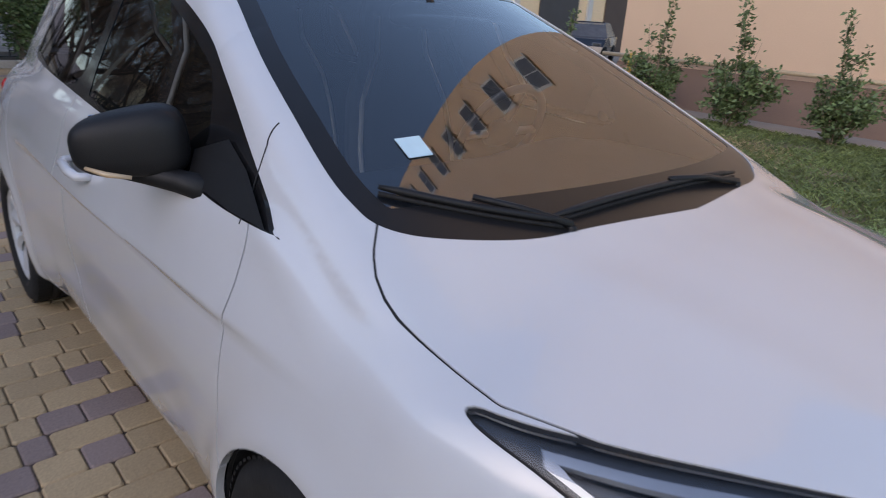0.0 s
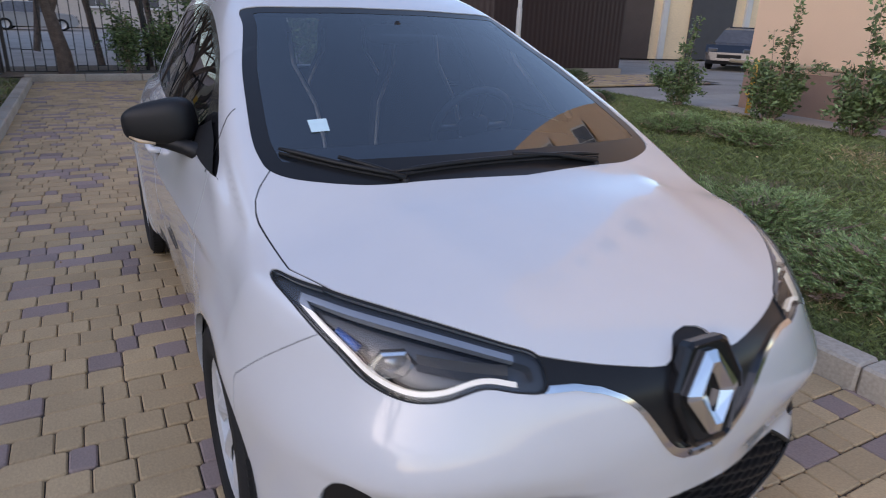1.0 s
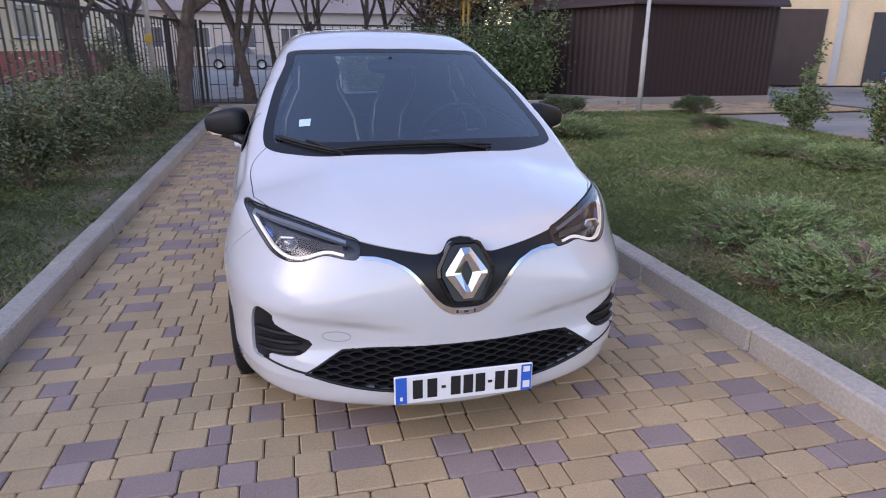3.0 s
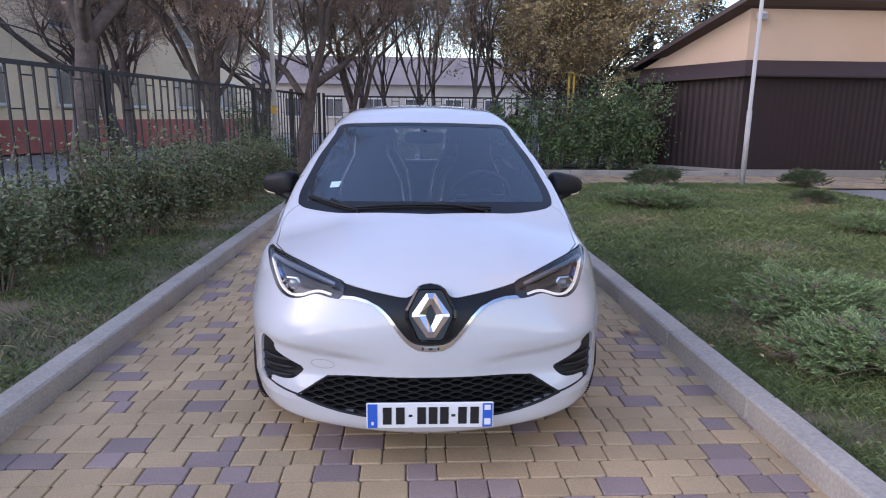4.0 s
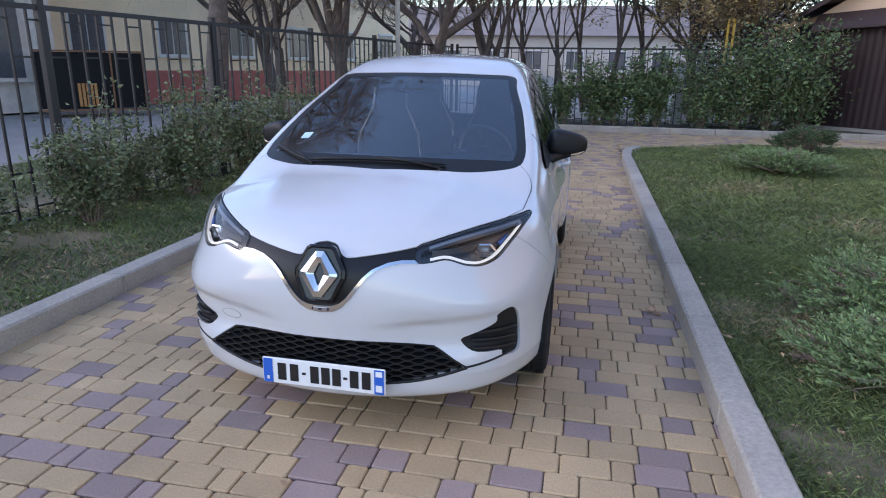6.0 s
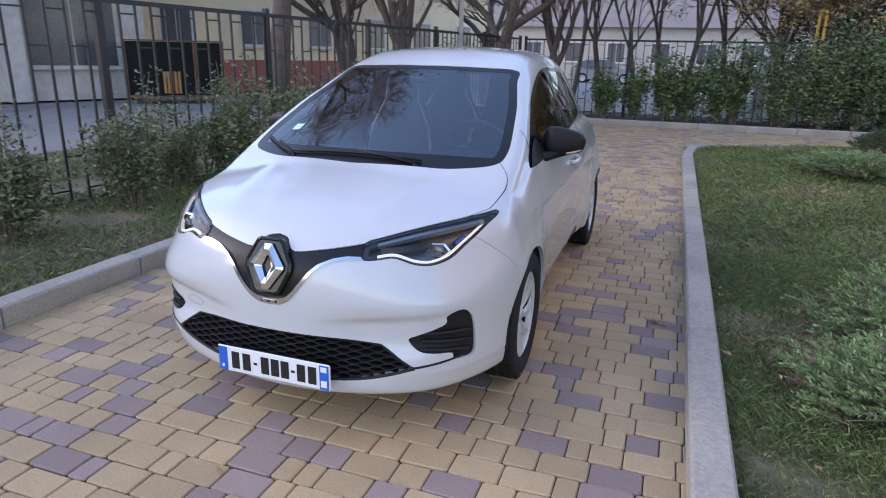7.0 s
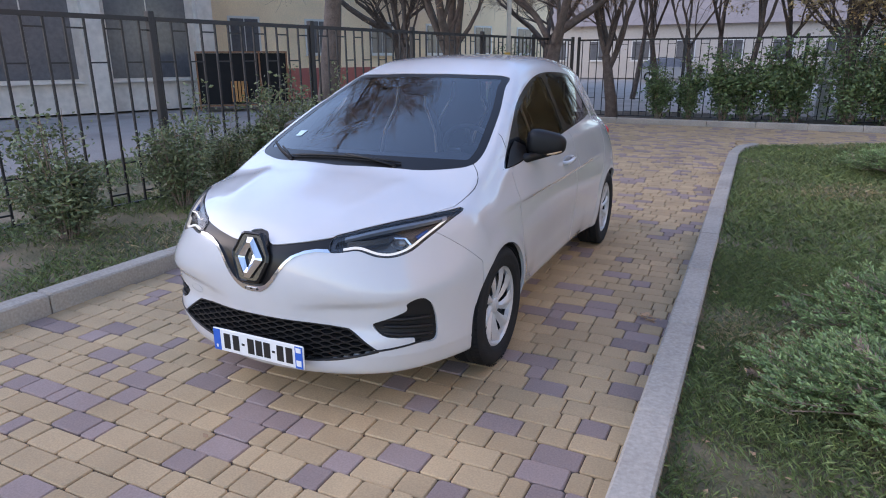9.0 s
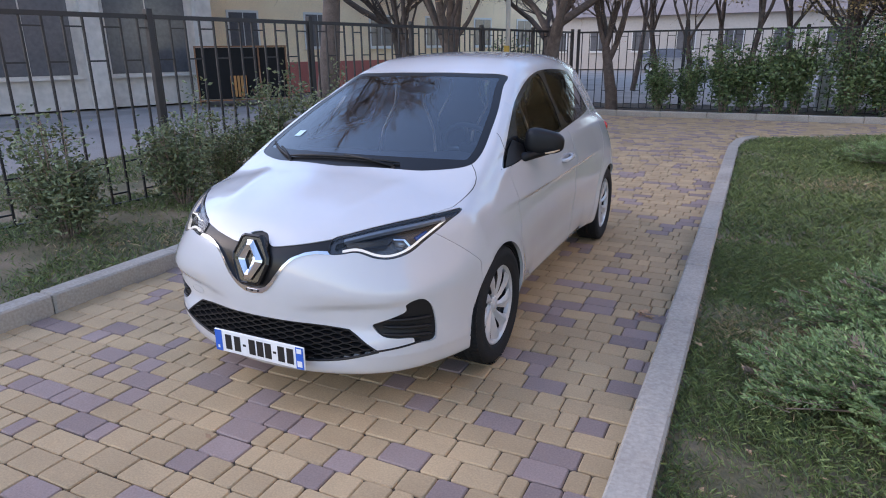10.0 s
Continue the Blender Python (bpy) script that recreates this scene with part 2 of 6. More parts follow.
def tube_arrays(points, radii, sides=8, cap=True):
    """Verts and quads of a tapered tube along points."""
    pts = [Vector(p) for p in points]
    if not isinstance(radii, (list, tuple)):
        radii = [radii] * len(pts)
    verts, faces = [], []
    ref = Vector((0, 0, 1))
    for i, p in enumerate(pts):
        d = (pts[min(i + 1, len(pts) - 1)] - pts[max(i - 1, 0)]).normalized()
        if abs(d.dot(ref)) > 0.95:
            ref = Vector((1, 0, 0)) if abs(d.x) < 0.9 else Vector((0, 1, 0))
        u = d.cross(ref).normalized()
        w = d.cross(u)
        ref = -w if w.length > 0 else ref
        ref = u.cross(d)
        for k in range(sides):
            a = 2 * math.pi * k / sides
            verts.append(p + radii[i] * (math.cos(a) * u + math.sin(a) * w))
    for i in range(len(pts) - 1):
        for k in range(sides):
            a, b = i * sides + k, i * sides + (k + 1) % sides
            faces.append((a, b, b + sides, a + sides))
    if cap:
        faces.append(tuple(range(sides - 1, -1, -1)))
        faces.append(tuple(range((len(pts) - 1) * sides, len(pts) * sides)))
    return [tuple(v) for v in verts], faces


def tube(name, points, radii, material, parent=None, label="", sides=8, smooth=True):
    v, f = tube_arrays(points, radii, sides)
    return raw(name, v, f, material, parent, label, smooth)


def lathe(name, profile, material, parent=None, label="", sides=48, axis="x", smooth=True):
    """Turns (radius, along) pairs round an axis."""
    verts, faces = [], []
    for r, a in profile:
        for k in range(sides):
            t = 2 * math.pi * k / sides
            c, s = r * math.cos(t), r * math.sin(t)
            verts.append((a, c, s) if axis == "x" else (c, s, a))
    for i in range(len(profile) - 1):
        for k in range(sides):
            p, q = i * sides + k, i * sides + (k + 1) % sides
            faces.append((p, q, q + sides, p + sides))
    return raw(name, verts, faces, material, parent, label, smooth)


def spline(ctrl, n=8, closed=False):
    """Catmull-Rom through control points."""
    c = [np.array(p, float) for p in ctrl]
    m = len(c)
    out = []
    for i in range(m if closed else m - 1):
        p0, p1, p2, p3 = (c[(i + k) % m] if closed else c[min(max(i + k, 0), m - 1)] for k in (-1, 0, 1, 2))
        for s in np.arange(n) / n:
            out.append(0.5 * (2 * p1 + (p2 - p0) * s + (2 * p0 - 5 * p1 + 4 * p2 - p3) * s**2 + (3 * p1 - p0 - 3 * p2 + p3) * s**3))
    if not closed:
        out.append(c[-1])
    return np.array(out)

# ---- car body surface ----
def table(v, *pairs):
    """A smooth curve through (v, value) pairs."""
    xs = np.array(pairs[0::2], float)
    ys = np.array(pairs[1::2], float)
    d = np.gradient(ys, xs)
    v = np.clip(v, xs[0], xs[-1])
    i = np.clip(np.searchsorted(xs, v) - 1, 0, len(xs) - 2)
    h = xs[i + 1] - xs[i]
    s = (v - xs[i]) / h
    return ((2 * s**3 - 3 * s**2 + 1) * ys[i] + (s**3 - 2 * s**2 + s) * h * d[i]
            + (3 * s**2 - 2 * s**3) * ys[i + 1] + (s**3 - s**2) * h * d[i + 1])


def smax(a, b, k):
    h = np.clip(0.5 + 0.5 * (a - b) / k, 0, 1)
    return b + (a - b) * h + k * h * (1 - h)


def smin(a, b, k):
    return -smax(-a, -b, k)


def bump(v, mid, wide):
    return np.exp(-((v - mid) / wide) ** 2)


def step01(v, a, b):
    s = np.clip((v - a) / (b - a), 0, 1)
    return s * s * (3 - 2 * s)


HUB_F, HUB_R, HUB_Z = 0.862, 3.345, 0.31


def lower_body(x, y, z):
    belt = table(y, 0, 0.70, 0.6, 0.735, 1.05, 0.775, 1.6, 0.80, 2.3, 0.80, 2.8, 0.785, 3.28, 0.76, 3.95, 0.69)
    wide = table(y, 0, 0.86, 0.45, 0.862, 0.875, 0.858, 1.3, 0.848, 1.9, 0.842, 2.5, 0.846, 3.0, 0.858, 3.4, 0.862, 3.95, 0.815)
    start = 0.50 + 0.10 * step01(y, 0.7, 1.4)
    up = np.clip((z - start) / (1.0 - start), 0, 1.6)
    side = wide - (wide - belt) * up**1.9
    low = np.clip((0.42 - z) / 0.24, 0, 1)
    side = side - (0.035 + 0.02 * step01(y, 1.0, 1.3) * (1 - step01(y, 2.9, 3.2))) * low**2
    tuck_in = step01(y, 1.1, 1.5) * (1 - step01(y, 2.65, 3.0))
    side = side - 0.036 * tuck_in * np.clip((0.62 - z) / 0.42, 0, 1) ** 1.4
    door = step01(y, 1.15, 2.0) * (1 - step01(y, 2.2, 2.95))
    side = side - door * (0.013 * bump(z, 0.46, 0.13) - 0.010 * bump(z, 0.27, 0.05))
    crease = step01(y, 0.95, 1.5) * (1 - step01(y, 3.3, 3.7))
    side = side + 0.0015 * crease * bump(z, 0.82 + 0.03 * (y - 1.2), 0.08)
    line = z - (0.87 + 0.245 * (y - 0.62))
    fender = step01(y, 0.5, 0.75) * (1 - step01(y, 1.05, 1.5))
    side = side + fender * (0.006 * bump(line, 0, 0.026) - 0.005 * bump(line, -0.08, 0.05))
    for hub in (HUB_F, HUB_R):
        r = np.hypot(y - hub, z - HUB_Z)
        side = side + 0.010 * bump(r, 0.348, 0.05)
    f_side = (x - side) * 0.97

    top = table(y, 0.0, 0.775, 0.09, 0.825, 0.25, 0.893, 0.48, 0.958, 0.72, 1.002, 1.0, 1.012, 1.3, 1.01, 3.5, 1.04, 3.78, 1.02, 3.97, 0.92)
    hood = 1 - step01(y, 0.8, 1.1)
    top = top - hood * (0.185 * x**2)
    top = top + hood * step01(y, 0.1, 0.35) * 0.007 * bump(x - 0.25 * y, 0.26, 0.075)
    f_top = (z - top) * 0.94

    nose = table(z, 0.14, 0.075, 0.20, 0.035, 0.30, 0.022, 0.42, 0.018, 0.55, 0.0, 0.66, -0.002, 0.74, 0.018, 0.82, 0.07, 0.92, 0.17)
    tuck = step01(z, 0.32, 0.42) * (1 - step01(z, 0.50, 0.60))
    brow = step01(z, 0.55, 0.76)
    front = nose + brow * (0.42 * x**2 + 0.95 * x**6) + (1 - brow) * (0.27 * x**2 + 1.45 * x**8)
    front = front + 0.9 * np.clip(0.30 - z, 0, 0.2) * x**2
    front = front + 0.02 * tuck * bump(x, 0.45, 0.2)
    ridge = 0.50 + 0.10 * (x - 0.2)
    front = front + 0.013 * (1 - step01(z, ridge - 0.022, ridge + 0.022)) * step01(z, 0.36, 0.44) * step01(x, 0.12, 0.36) * (1 - step01(x, 0.66, 0.8))
    f_front = (front - y) * 0.86

    tail = table(z, 0.15, 3.82, 0.3, 3.91, 0.5, 3.945, 0.7, 3.94, 0.85, 3.91, 1.0, 3.85)
    rear = tail - 0.22 * x**2 - 0.5 * x**6
    f_rear = (y - rear) * 0.9

    f = smax(f_side, f_top, 0.07)
    f = smax(f, smax(f_front, f_rear, 0.02), 0.055)
    floor_z = 0.158 + 0.085 * x**2 * (1 - step01(y, 0.2, 0.7)) + 0.055 * step01(y, 0.15, 1.0)
    return smax(f, floor_z - z, 0.035)


def greenhouse(x, y, z):
    belt = table(y, 0.6, 0.69, 0.85, 0.73, 1.05, 0.757, 1.6, 0.785, 2.3, 0.79, 2.9, 0.765, 3.4, 0.71, 4.1, 0.60)
    dz = z - 1.0
    f_side = (x - (belt - 0.42 * dz - 0.22 * dz**2)) * 0.88
    roof = table(y, 1.5, 1.375, 1.7, 1.458, 1.95, 1.52, 2.35, 1.553, 2.8, 1.55, 3.3, 1.512, 3.75, 1.45)
    f_roof = z - roof + 0.12 * x**2
    s = y - 0.705 - 0.38 * x**2
    f_screen = (z - (1.004 + 0.435 * s + 0.03 * s * (1 - s))) * 0.90
    f_back = (y - 3.87 + (z - 1.0) * 0.62 + 0.25 * x**2) * 0.84
    f = smax(f_side, f_roof, 0.09)
    f = smax(f, smax(f_screen, f_back, 0.01), 0.03)
    return smax(f, 0.8 - z, 0.02)


def body_field(p):
    x, y, z = np.abs(p[:, 0]), p[:, 1], p[:, 2]
    return smin(lower_body(x, y, z), greenhouse(x, y, z), 0.022)


def body_normal(p, e=1e-3):
    g = np.stack([body_field(p + d) - body_field(p - d) for d in np.eye(3) * e], 1)
    return g / np.linalg.norm(g, axis=1, keepdims=True)


# ---- body panels ----
def net_surface(lo, hi, h):
    """Quads on the zero set of body_field, one vertex a cell, drawn onto the surface."""
    n = np.ceil((np.array(hi) - lo) / h).astype(int) + 1
    ax = [lo[i] + h * np.arange(n[i]) for i in range(3)]
    f = np.empty(n, np.float32)
    for j in range(n[1]):
        gx, gz = np.meshgrid(ax[0], ax[2], indexing="ij")
        p = np.stack([gx.ravel(), np.full(gx.size, ax[1][j]), gz.ravel()], 1)
        f[:, j, :] = body_field(p).reshape(n[0], n[2])
    ins = f < 0
    c = np.zeros(n - 1, np.uint8)
    for d in np.ndindex(2, 2, 2):
        c += ins[d[0]:n[0] - 1 + d[0], d[1]:n[1] - 1 + d[1], d[2]:n[2] - 1 + d[2]]
    active = (c > 0) & (c < 8)
    index = np.full(n - 1, -1, np.int64)
    cells = np.argwhere(active)
    index[active] = np.arange(len(cells))
    total, count = np.zeros((len(cells), 3)), np.zeros(len(cells))
    for axis in range(3):
        for d in np.ndindex(2, 2):
            a = [0, 0, 0]
            rest = [k for k in range(3) if k != axis]
            a[rest[0]], a[rest[1]] = d
            b = list(a)
            b[axis] = 1
            ia, ib = cells + a, cells + b
            fa, fb = f[tuple(ia.T)], f[tuple(ib.T)]
            hit = (fa < 0) != (fb < 0)
            s = np.where(hit, fa / np.where(hit, fa - fb, 1), 0)
            total += np.where(hit[:, None], ia + s[:, None] * (np.array(b) - a), 0)
            count += hit
    v = np.array(lo) + h * total / count[:, None]
    for _ in range(5):
        g = np.stack([body_field(v + d) - body_field(v - d) for d in np.eye(3) * 1e-3], 1) / 2e-3
        step = np.clip(body_field(v) / np.maximum((g**2).sum(1), 0.2), -0.01, 0.01)
        v = v - step[:, None] * g
    quads = []
    for axis in range(3):
        u, w = [(1, 2), (2, 0), (0, 1)][axis]
        size = [int(k) for k in n]
        lo_s, hi_s = [slice(None)] * 3, [slice(None)] * 3
        lo_s[axis], hi_s[axis] = slice(0, size[axis] - 1), slice(1, size[axis])
        e = np.argwhere(ins[tuple(lo_s)] != ins[tuple(hi_s)])
        e = e[(e[:, u] > 0) & (e[:, w] > 0) & (e[:, u] < size[u] - 1) & (e[:, w] < size[w] - 1)]
        du, dw = np.eye(3, dtype=int)[u], np.eye(3, dtype=int)[w]
        q = np.stack([index[tuple((e - du - dw).T)], index[tuple((e - dw).T)], index[tuple(e.T)], index[tuple((e - du).T)]], 1)
        flip = ~ins[tuple(e.T)]
        q[flip] = q[flip][:, ::-1]
        quads.append(q)
    return v, np.concatenate(quads)


def sdf(points, outline):
    """Signed distance of plane points to a closed outline, negative inside."""
    best, inside = np.full(len(points), 1e9), np.zeros(len(points), bool)
    x, y = points[:, 0], points[:, 1]
    for a, b in zip(outline, np.roll(outline, -1, 0)):
        d = b - a
        t = np.clip(((x - a[0]) * d[0] + (y - a[1]) * d[1]) / max((d**2).sum(), 1e-12), 0, 1)
        best = np.minimum(best, np.hypot(x - a[0] - t * d[0], y - a[1] - t * d[1]))
        cross = (a[1] > y) != (b[1] > y)
        inside ^= cross & (x < a[0] + d[0] * (y - a[1]) / (d[1] if d[1] else 1e-12))
    return np.where(inside, -best, best)


class Skin:
    """A triangle skin whose faces carry a label, and that can be cut along the zero line of a function."""

    def __init__(self, v, t, label=None):
        self.v, self.t = v, t
        self.label = np.full(len(t), "body", "U16") if label is None else label

    def cut(self, fn, old, fresh):
        old = [old] if isinstance(old, str) else old
        ok = np.isin(self.label, old)
        used = np.unique(self.t[ok])
        phi = np.full(len(self.v), 1.0)
        phi[used] = fn(self.v[used])
        phi[np.abs(phi) < 1e-5] = 1e-5
        neg = phi < 0
        k = neg[self.t].sum(1)
        self.label[ok & (k == 3)] = fresh
        mixed = np.flatnonzero(ok & (k > 0) & (k < 3))
        made, extra, base = {}, [], len(self.v)

        def mid(i, j):
            key = (i, j) if i < j else (j, i)
            if key not in made:
                s = phi[i] / (phi[i] - phi[j])
                made[key] = base + len(extra)
                extra.append(self.v[i] + s * (self.v[j] - self.v[i]))
            return made[key]

        tris, labels = [], []
        for m in mixed:
            a, b, c = self.t[m]
            while neg[a] == neg[b] or neg[a] == neg[c]:
                a, b, c = b, c, a
            p, q = mid(a, b), mid(a, c)
            one, two = (fresh, self.label[m]) if neg[a] else (self.label[m], fresh)
            tris += [(a, p, q), (p, b, c), (p, c, q)]
            labels += [one, two, two]
        if len(mixed):
            keep = np.ones(len(self.t), bool)
            keep[mixed] = False
            self.t = np.concatenate([self.t[keep], np.array(tris)])
            self.label = np.concatenate([self.label[keep], np.array(labels, "U16")])
            self.v = np.concatenate([self.v, np.array(extra)])
        return self

    def pick(self, labels, side=0):
        labels = [labels] if isinstance(labels, str) else labels
        ok = np.isin(self.label, labels)
        if side:
            ok &= self.v[self.t].mean(1)[:, 0] * side > 0
        t = self.t[ok]
        used, inv = np.unique(t, return_inverse=True)
        return Skin(self.v[used], inv.reshape(-1, 3), self.label[ok].copy())


def skin_part(name, skin, material, parent, label="", sink=0.0, rim=0.015):
    """Makes one mesh of a skin: set in by sink, its border turned inwards by rim."""
    v, t = skin.v, skin.t
    if not len(t):
        return None
    nrm = body_normal(v)
    v = v - sink * nrm
    e = np.concatenate([t[:, [0, 1]], t[:, [1, 2]], t[:, [2, 0]]])
    key = np.sort(e, 1)
    _, first, cnt = np.unique(key, axis=0, return_index=True, return_counts=True)
    border = e[first[cnt == 1]]
    verts, normals, faces = v, nrm, t
    if rim and len(border):
        k = len(v)
        a, b = border[:, 0], border[:, 1]
        d = v[b] - v[a]
        side = np.cross(d, nrm[a])
        side /= np.maximum(np.linalg.norm(side, axis=1, keepdims=True), 1e-9)
        quad = np.concatenate([v[a], v[b], v[b] - rim * nrm[b], v[a] - rim * nrm[a]])
        m = len(border)
        i = np.arange(m)
        verts = np.concatenate([v, quad])
        normals = np.concatenate([nrm, side, side, side, side])
        faces = np.concatenate([t, np.stack([k + i, k + 2 * m + i, k + m + i], 1), np.stack([k + i, k + 3 * m + i, k + 2 * m + i], 1)])
    ob = raw(name, verts, faces, material, parent, label, smooth=True)
    ob.data.normals_split_custom_set_from_vertices(normals.tolist())
    return ob


def flat(*ctrl, n=6, sharp=False):
    return np.array(ctrl, float) if sharp else spline(ctrl, n, closed=True)


def around(p):
    """Unrolls the nose: the way round it, in metres, and the height."""
    return np.stack([0.95 * np.arctan2(np.abs(p[:, 0]), 1.3 - p[:, 1]), p[:, 2]], 1)


def turn_of(*ctrl):
    return [(0.95 * radians(a), z) for a, z in ctrl]


def shape_fn(view, outline, where, grow=0.0):
    def fn(p):
        out = np.full(len(p), 1.0)
        ok = where(p)
        if ok.any():
            out[ok] = sdf(view(p[ok]), outline) - grow
        return out
    return fn


def from_front(p):
    return np.stack([np.abs(p[:, 0]), p[:, 2]], 1)


def from_top(p):
    return np.abs(p[:, :2])


def from_side(p):
    return p[:, 1:]


NOSE = lambda p: (p[:, 1] < 0.85) & (p[:, 2] > 0.16)
SCREEN = flat((-0.3, 0.697), (0.0, 0.697), (0.3, 0.740), (0.45, 0.772), (0.594, 0.845), (0.660, 0.908), (0.675, 0.972), (0.674, 1.05), (0.655, 1.18),
              (0.618, 1.39), (0.557, 1.63), (0.543, 1.745), (0.50, 1.768), (0.3, 1.725), (0.0, 1.70), (-0.3, 1.70))
SIDE_LIGHT = flat((1.048, 0.983), (1.048, 0.983), (1.25, 0.985), (1.5, 1.008), (1.9, 1.035), (2.5, 1.068), (3.15, 1.095), (3.24, 1.112), (3.24, 1.112), (3.2, 1.22), (3.10, 1.37), (2.95, 1.41),
                  (2.6, 1.43), (2.25, 1.428), (1.95, 1.388), (1.62, 1.297), (1.41, 1.20), (1.23, 1.098))
FRONT_PANE = flat((1.44, 1.022), (2.13, 1.065), (2.2, 1.09), (2.23, 1.25), (2.24, 1.40), (2.1, 1.395), (1.9, 1.35), (1.62, 1.262), (1.46, 1.18), n=4)
REAR_PANE = flat((2.36, 1.085), (3.1, 1.115), (3.17, 1.13), (3.13, 1.25), (3.05, 1.36), (2.95, 1.39), (2.6, 1.408), (2.36, 1.405), n=4)
BACK_LIGHT = flat((-0.3, 1.08), (0.5, 1.08), (0.58, 1.12), (0.5, 1.36), (0.4, 1.39), (-0.3, 1.39))
LAMP = flat(*turn_of((46.6, 0.875), (41, 0.872), (36.5, 0.867), (30, 0.857), (24.5, 0.842), (19.5, 0.822), (17.0, 0.808), (16.4, 0.78), (16.8, 0.756),
                     (19, 0.757), (22, 0.763), (25.5, 0.738), (28.7, 0.731), (32.3, 0.748), (35.5, 0.785), (38.2, 0.812), (42, 0.845)))
BAND = np.array([(-0.3, 0.816), (0.0, 0.817), (0.042, 0.811), (0.055, 0.80), (0.075, 0.776), (0.095, 0.769), (0.12, 0.770), (0.24, 0.788), (0.31, 0.80),
                 (0.372, 0.812), (0.372, 0.752), (0.304, 0.753), (0.25, 0.742), (0.215, 0.728), (0.18, 0.700), (0.118, 0.615), (0.085, 0.58),
                 (0.05, 0.560), (0.0, 0.555), (-0.3, 0.555)])
BAND_BLACK = np.array([(-0.3, 0.90), (0.5, 0.90), (0.5, 0.765), (0.304, 0.764), (0.255, 0.755), (0.20, 0.732), (0.165, 0.700), (0.103, 0.62),
                       (0.075, 0.595), (0.045, 0.585), (0.0, 0.583), (-0.3, 0.583)])
GRILLE = flat((-0.3, 0.436), (0.0, 0.436), (0.2, 0.433), (0.40, 0.416), (0.445, 0.40), (0.545, 0.332), (0.56, 0.322), (0.54, 0.316), (0.38, 0.272), (0.2, 0.25), (0.0, 0.245), (-0.3, 0.245), n=4)
FOG = flat(*turn_of((24.3, 0.437), (25.5, 0.452), (28.7, 0.478), (31.0, 0.502), (31.0, 0.532), (33.0, 0.552), (34.8, 0.545), (36.4, 0.50), (37.2, 0.42),
                    (37.0, 0.345), (34.5, 0.340), (32.6, 0.348), (32.2, 0.372), (29, 0.378), (26.2, 0.392)), n=5)
HOOD = np.array([(-0.3, 0.02), (0.372, 0.02), (0.372, 0.142), (0.41, 0.160), (0.487, 0.233), (0.568, 0.32), (0.648, 0.43), (0.714, 0.568), (0.722, 0.67),
                 (0.731, 0.765), (0.729, 0.80), (0.72, 0.835), (0.70, 0.87), (0.66, 0.915), (0.6, 0.95), (0.4, 0.95), (-0.3, 0.95)])
DOOR_F = flat((1.125, 0.90), (1.15, 0.77), (1.162, 0.62), (1.15, 0.42), (1.17, 0.27), (1.26, 0.232), (1.8, 0.228), (2.24, 0.232), (2.33, 0.27), (2.345, 0.5),
              (2.33, 0.8), (2.28, 1.09), (2.0, 1.14), (1.5, 1.1), (1.165, 1.01), n=5)
DOOR_R = flat((2.35, 0.27), (2.45, 0.235), (2.7, 0.24), (2.86, 0.27), (2.93, 0.42), (3.00, 0.56), (3.13, 0.70), (3.26, 0.86), (3.30, 1.0), (3.24, 1.13), (2.8, 1.15),
              (2.33, 1.13), (2.34, 0.8), (2.352, 0.5), n=5)

sv, sq = net_surface((-0.968, -0.088, 0.104), (0.968, 4.15, 1.62), 0.016)
skin = Skin(sv, np.concatenate([sq[:, [0, 1, 2]], sq[:, [0, 2, 3]]]))


def arch_fn(p):
    out = np.full(len(p), 1.0)
    ok = (np.abs(p[:, 0]) > 0.56) & (p[:, 2] < 0.8)
    out[ok] = np.minimum(*(np.hypot(p[ok, 1] - h, p[ok, 2] - HUB_Z) for h in (HUB_F, HUB_R))) - 0.335
    return out


def bumper_line(p, shift=0.0):
    seam = np.interp(p[:, 2], (0.16, 0.60, 0.63, 0.72, 0.811, 0.84), (0.60, 0.60, 0.605, 0.50, 0.385, 0.34))
    return np.where((p[:, 2] < 0.84) & (p[:, 1] < 0.9), (p[:, 1] - seam) * 0.8 - shift, 1.0)


up_front = lambda p: (p[:, 2] > 0.93) & (p[:, 1] < 2.0)
sides = lambda p: (np.abs(p[:, 0]) > 0.45) & (p[:, 2] > 0.2)
hood_zone = lambda p: (p[:, 2] > 0.76) & (p[:, 1] < 1.1)
skin.cut(arch_fn, "body", "arch")
skin.cut(shape_fn(from_top, SCREEN, up_front), "body", "screen_band")
skin.cut(lambda p: np.maximum(shape_fn(from_top, SCREEN, up_front, -0.046)(p), 0.815 + 0.30 * p[:, 0]**2 - p[:, 1]), "screen_band", "screen")
skin.cut(shape_fn(from_side, SIDE_LIGHT, sides), "body", "side_trim")
skin.cut(shape_fn(from_side, FRONT_PANE, sides), "side_trim", "front_pane")
skin.cut(shape_fn(from_side, REAR_PANE, sides), "side_trim", "rear_pane")
skin.cut(shape_fn(from_front, BACK_LIGHT, lambda p: p[:, 1] > 3.5), "body", "back_light")
skin.cut(shape_fn(around, LAMP, NOSE), "body", "lamp")
skin.cut(shape_fn(around, LAMP, NOSE, 0.003), "body", "gap")
skin.cut(shape_fn(from_front, BAND, NOSE), "body", "band")
skin.cut(shape_fn(from_front, BAND_BLACK, NOSE), "band", "band_black")
skin.cut(shape_fn(from_front, GRILLE, NOSE), "body", "grille")
skin.cut(shape_fn(around, FOG, NOSE), "body", "fog")
skin.cut(shape_fn(from_top, HOOD, hood_zone, -0.002), "body", "hood")
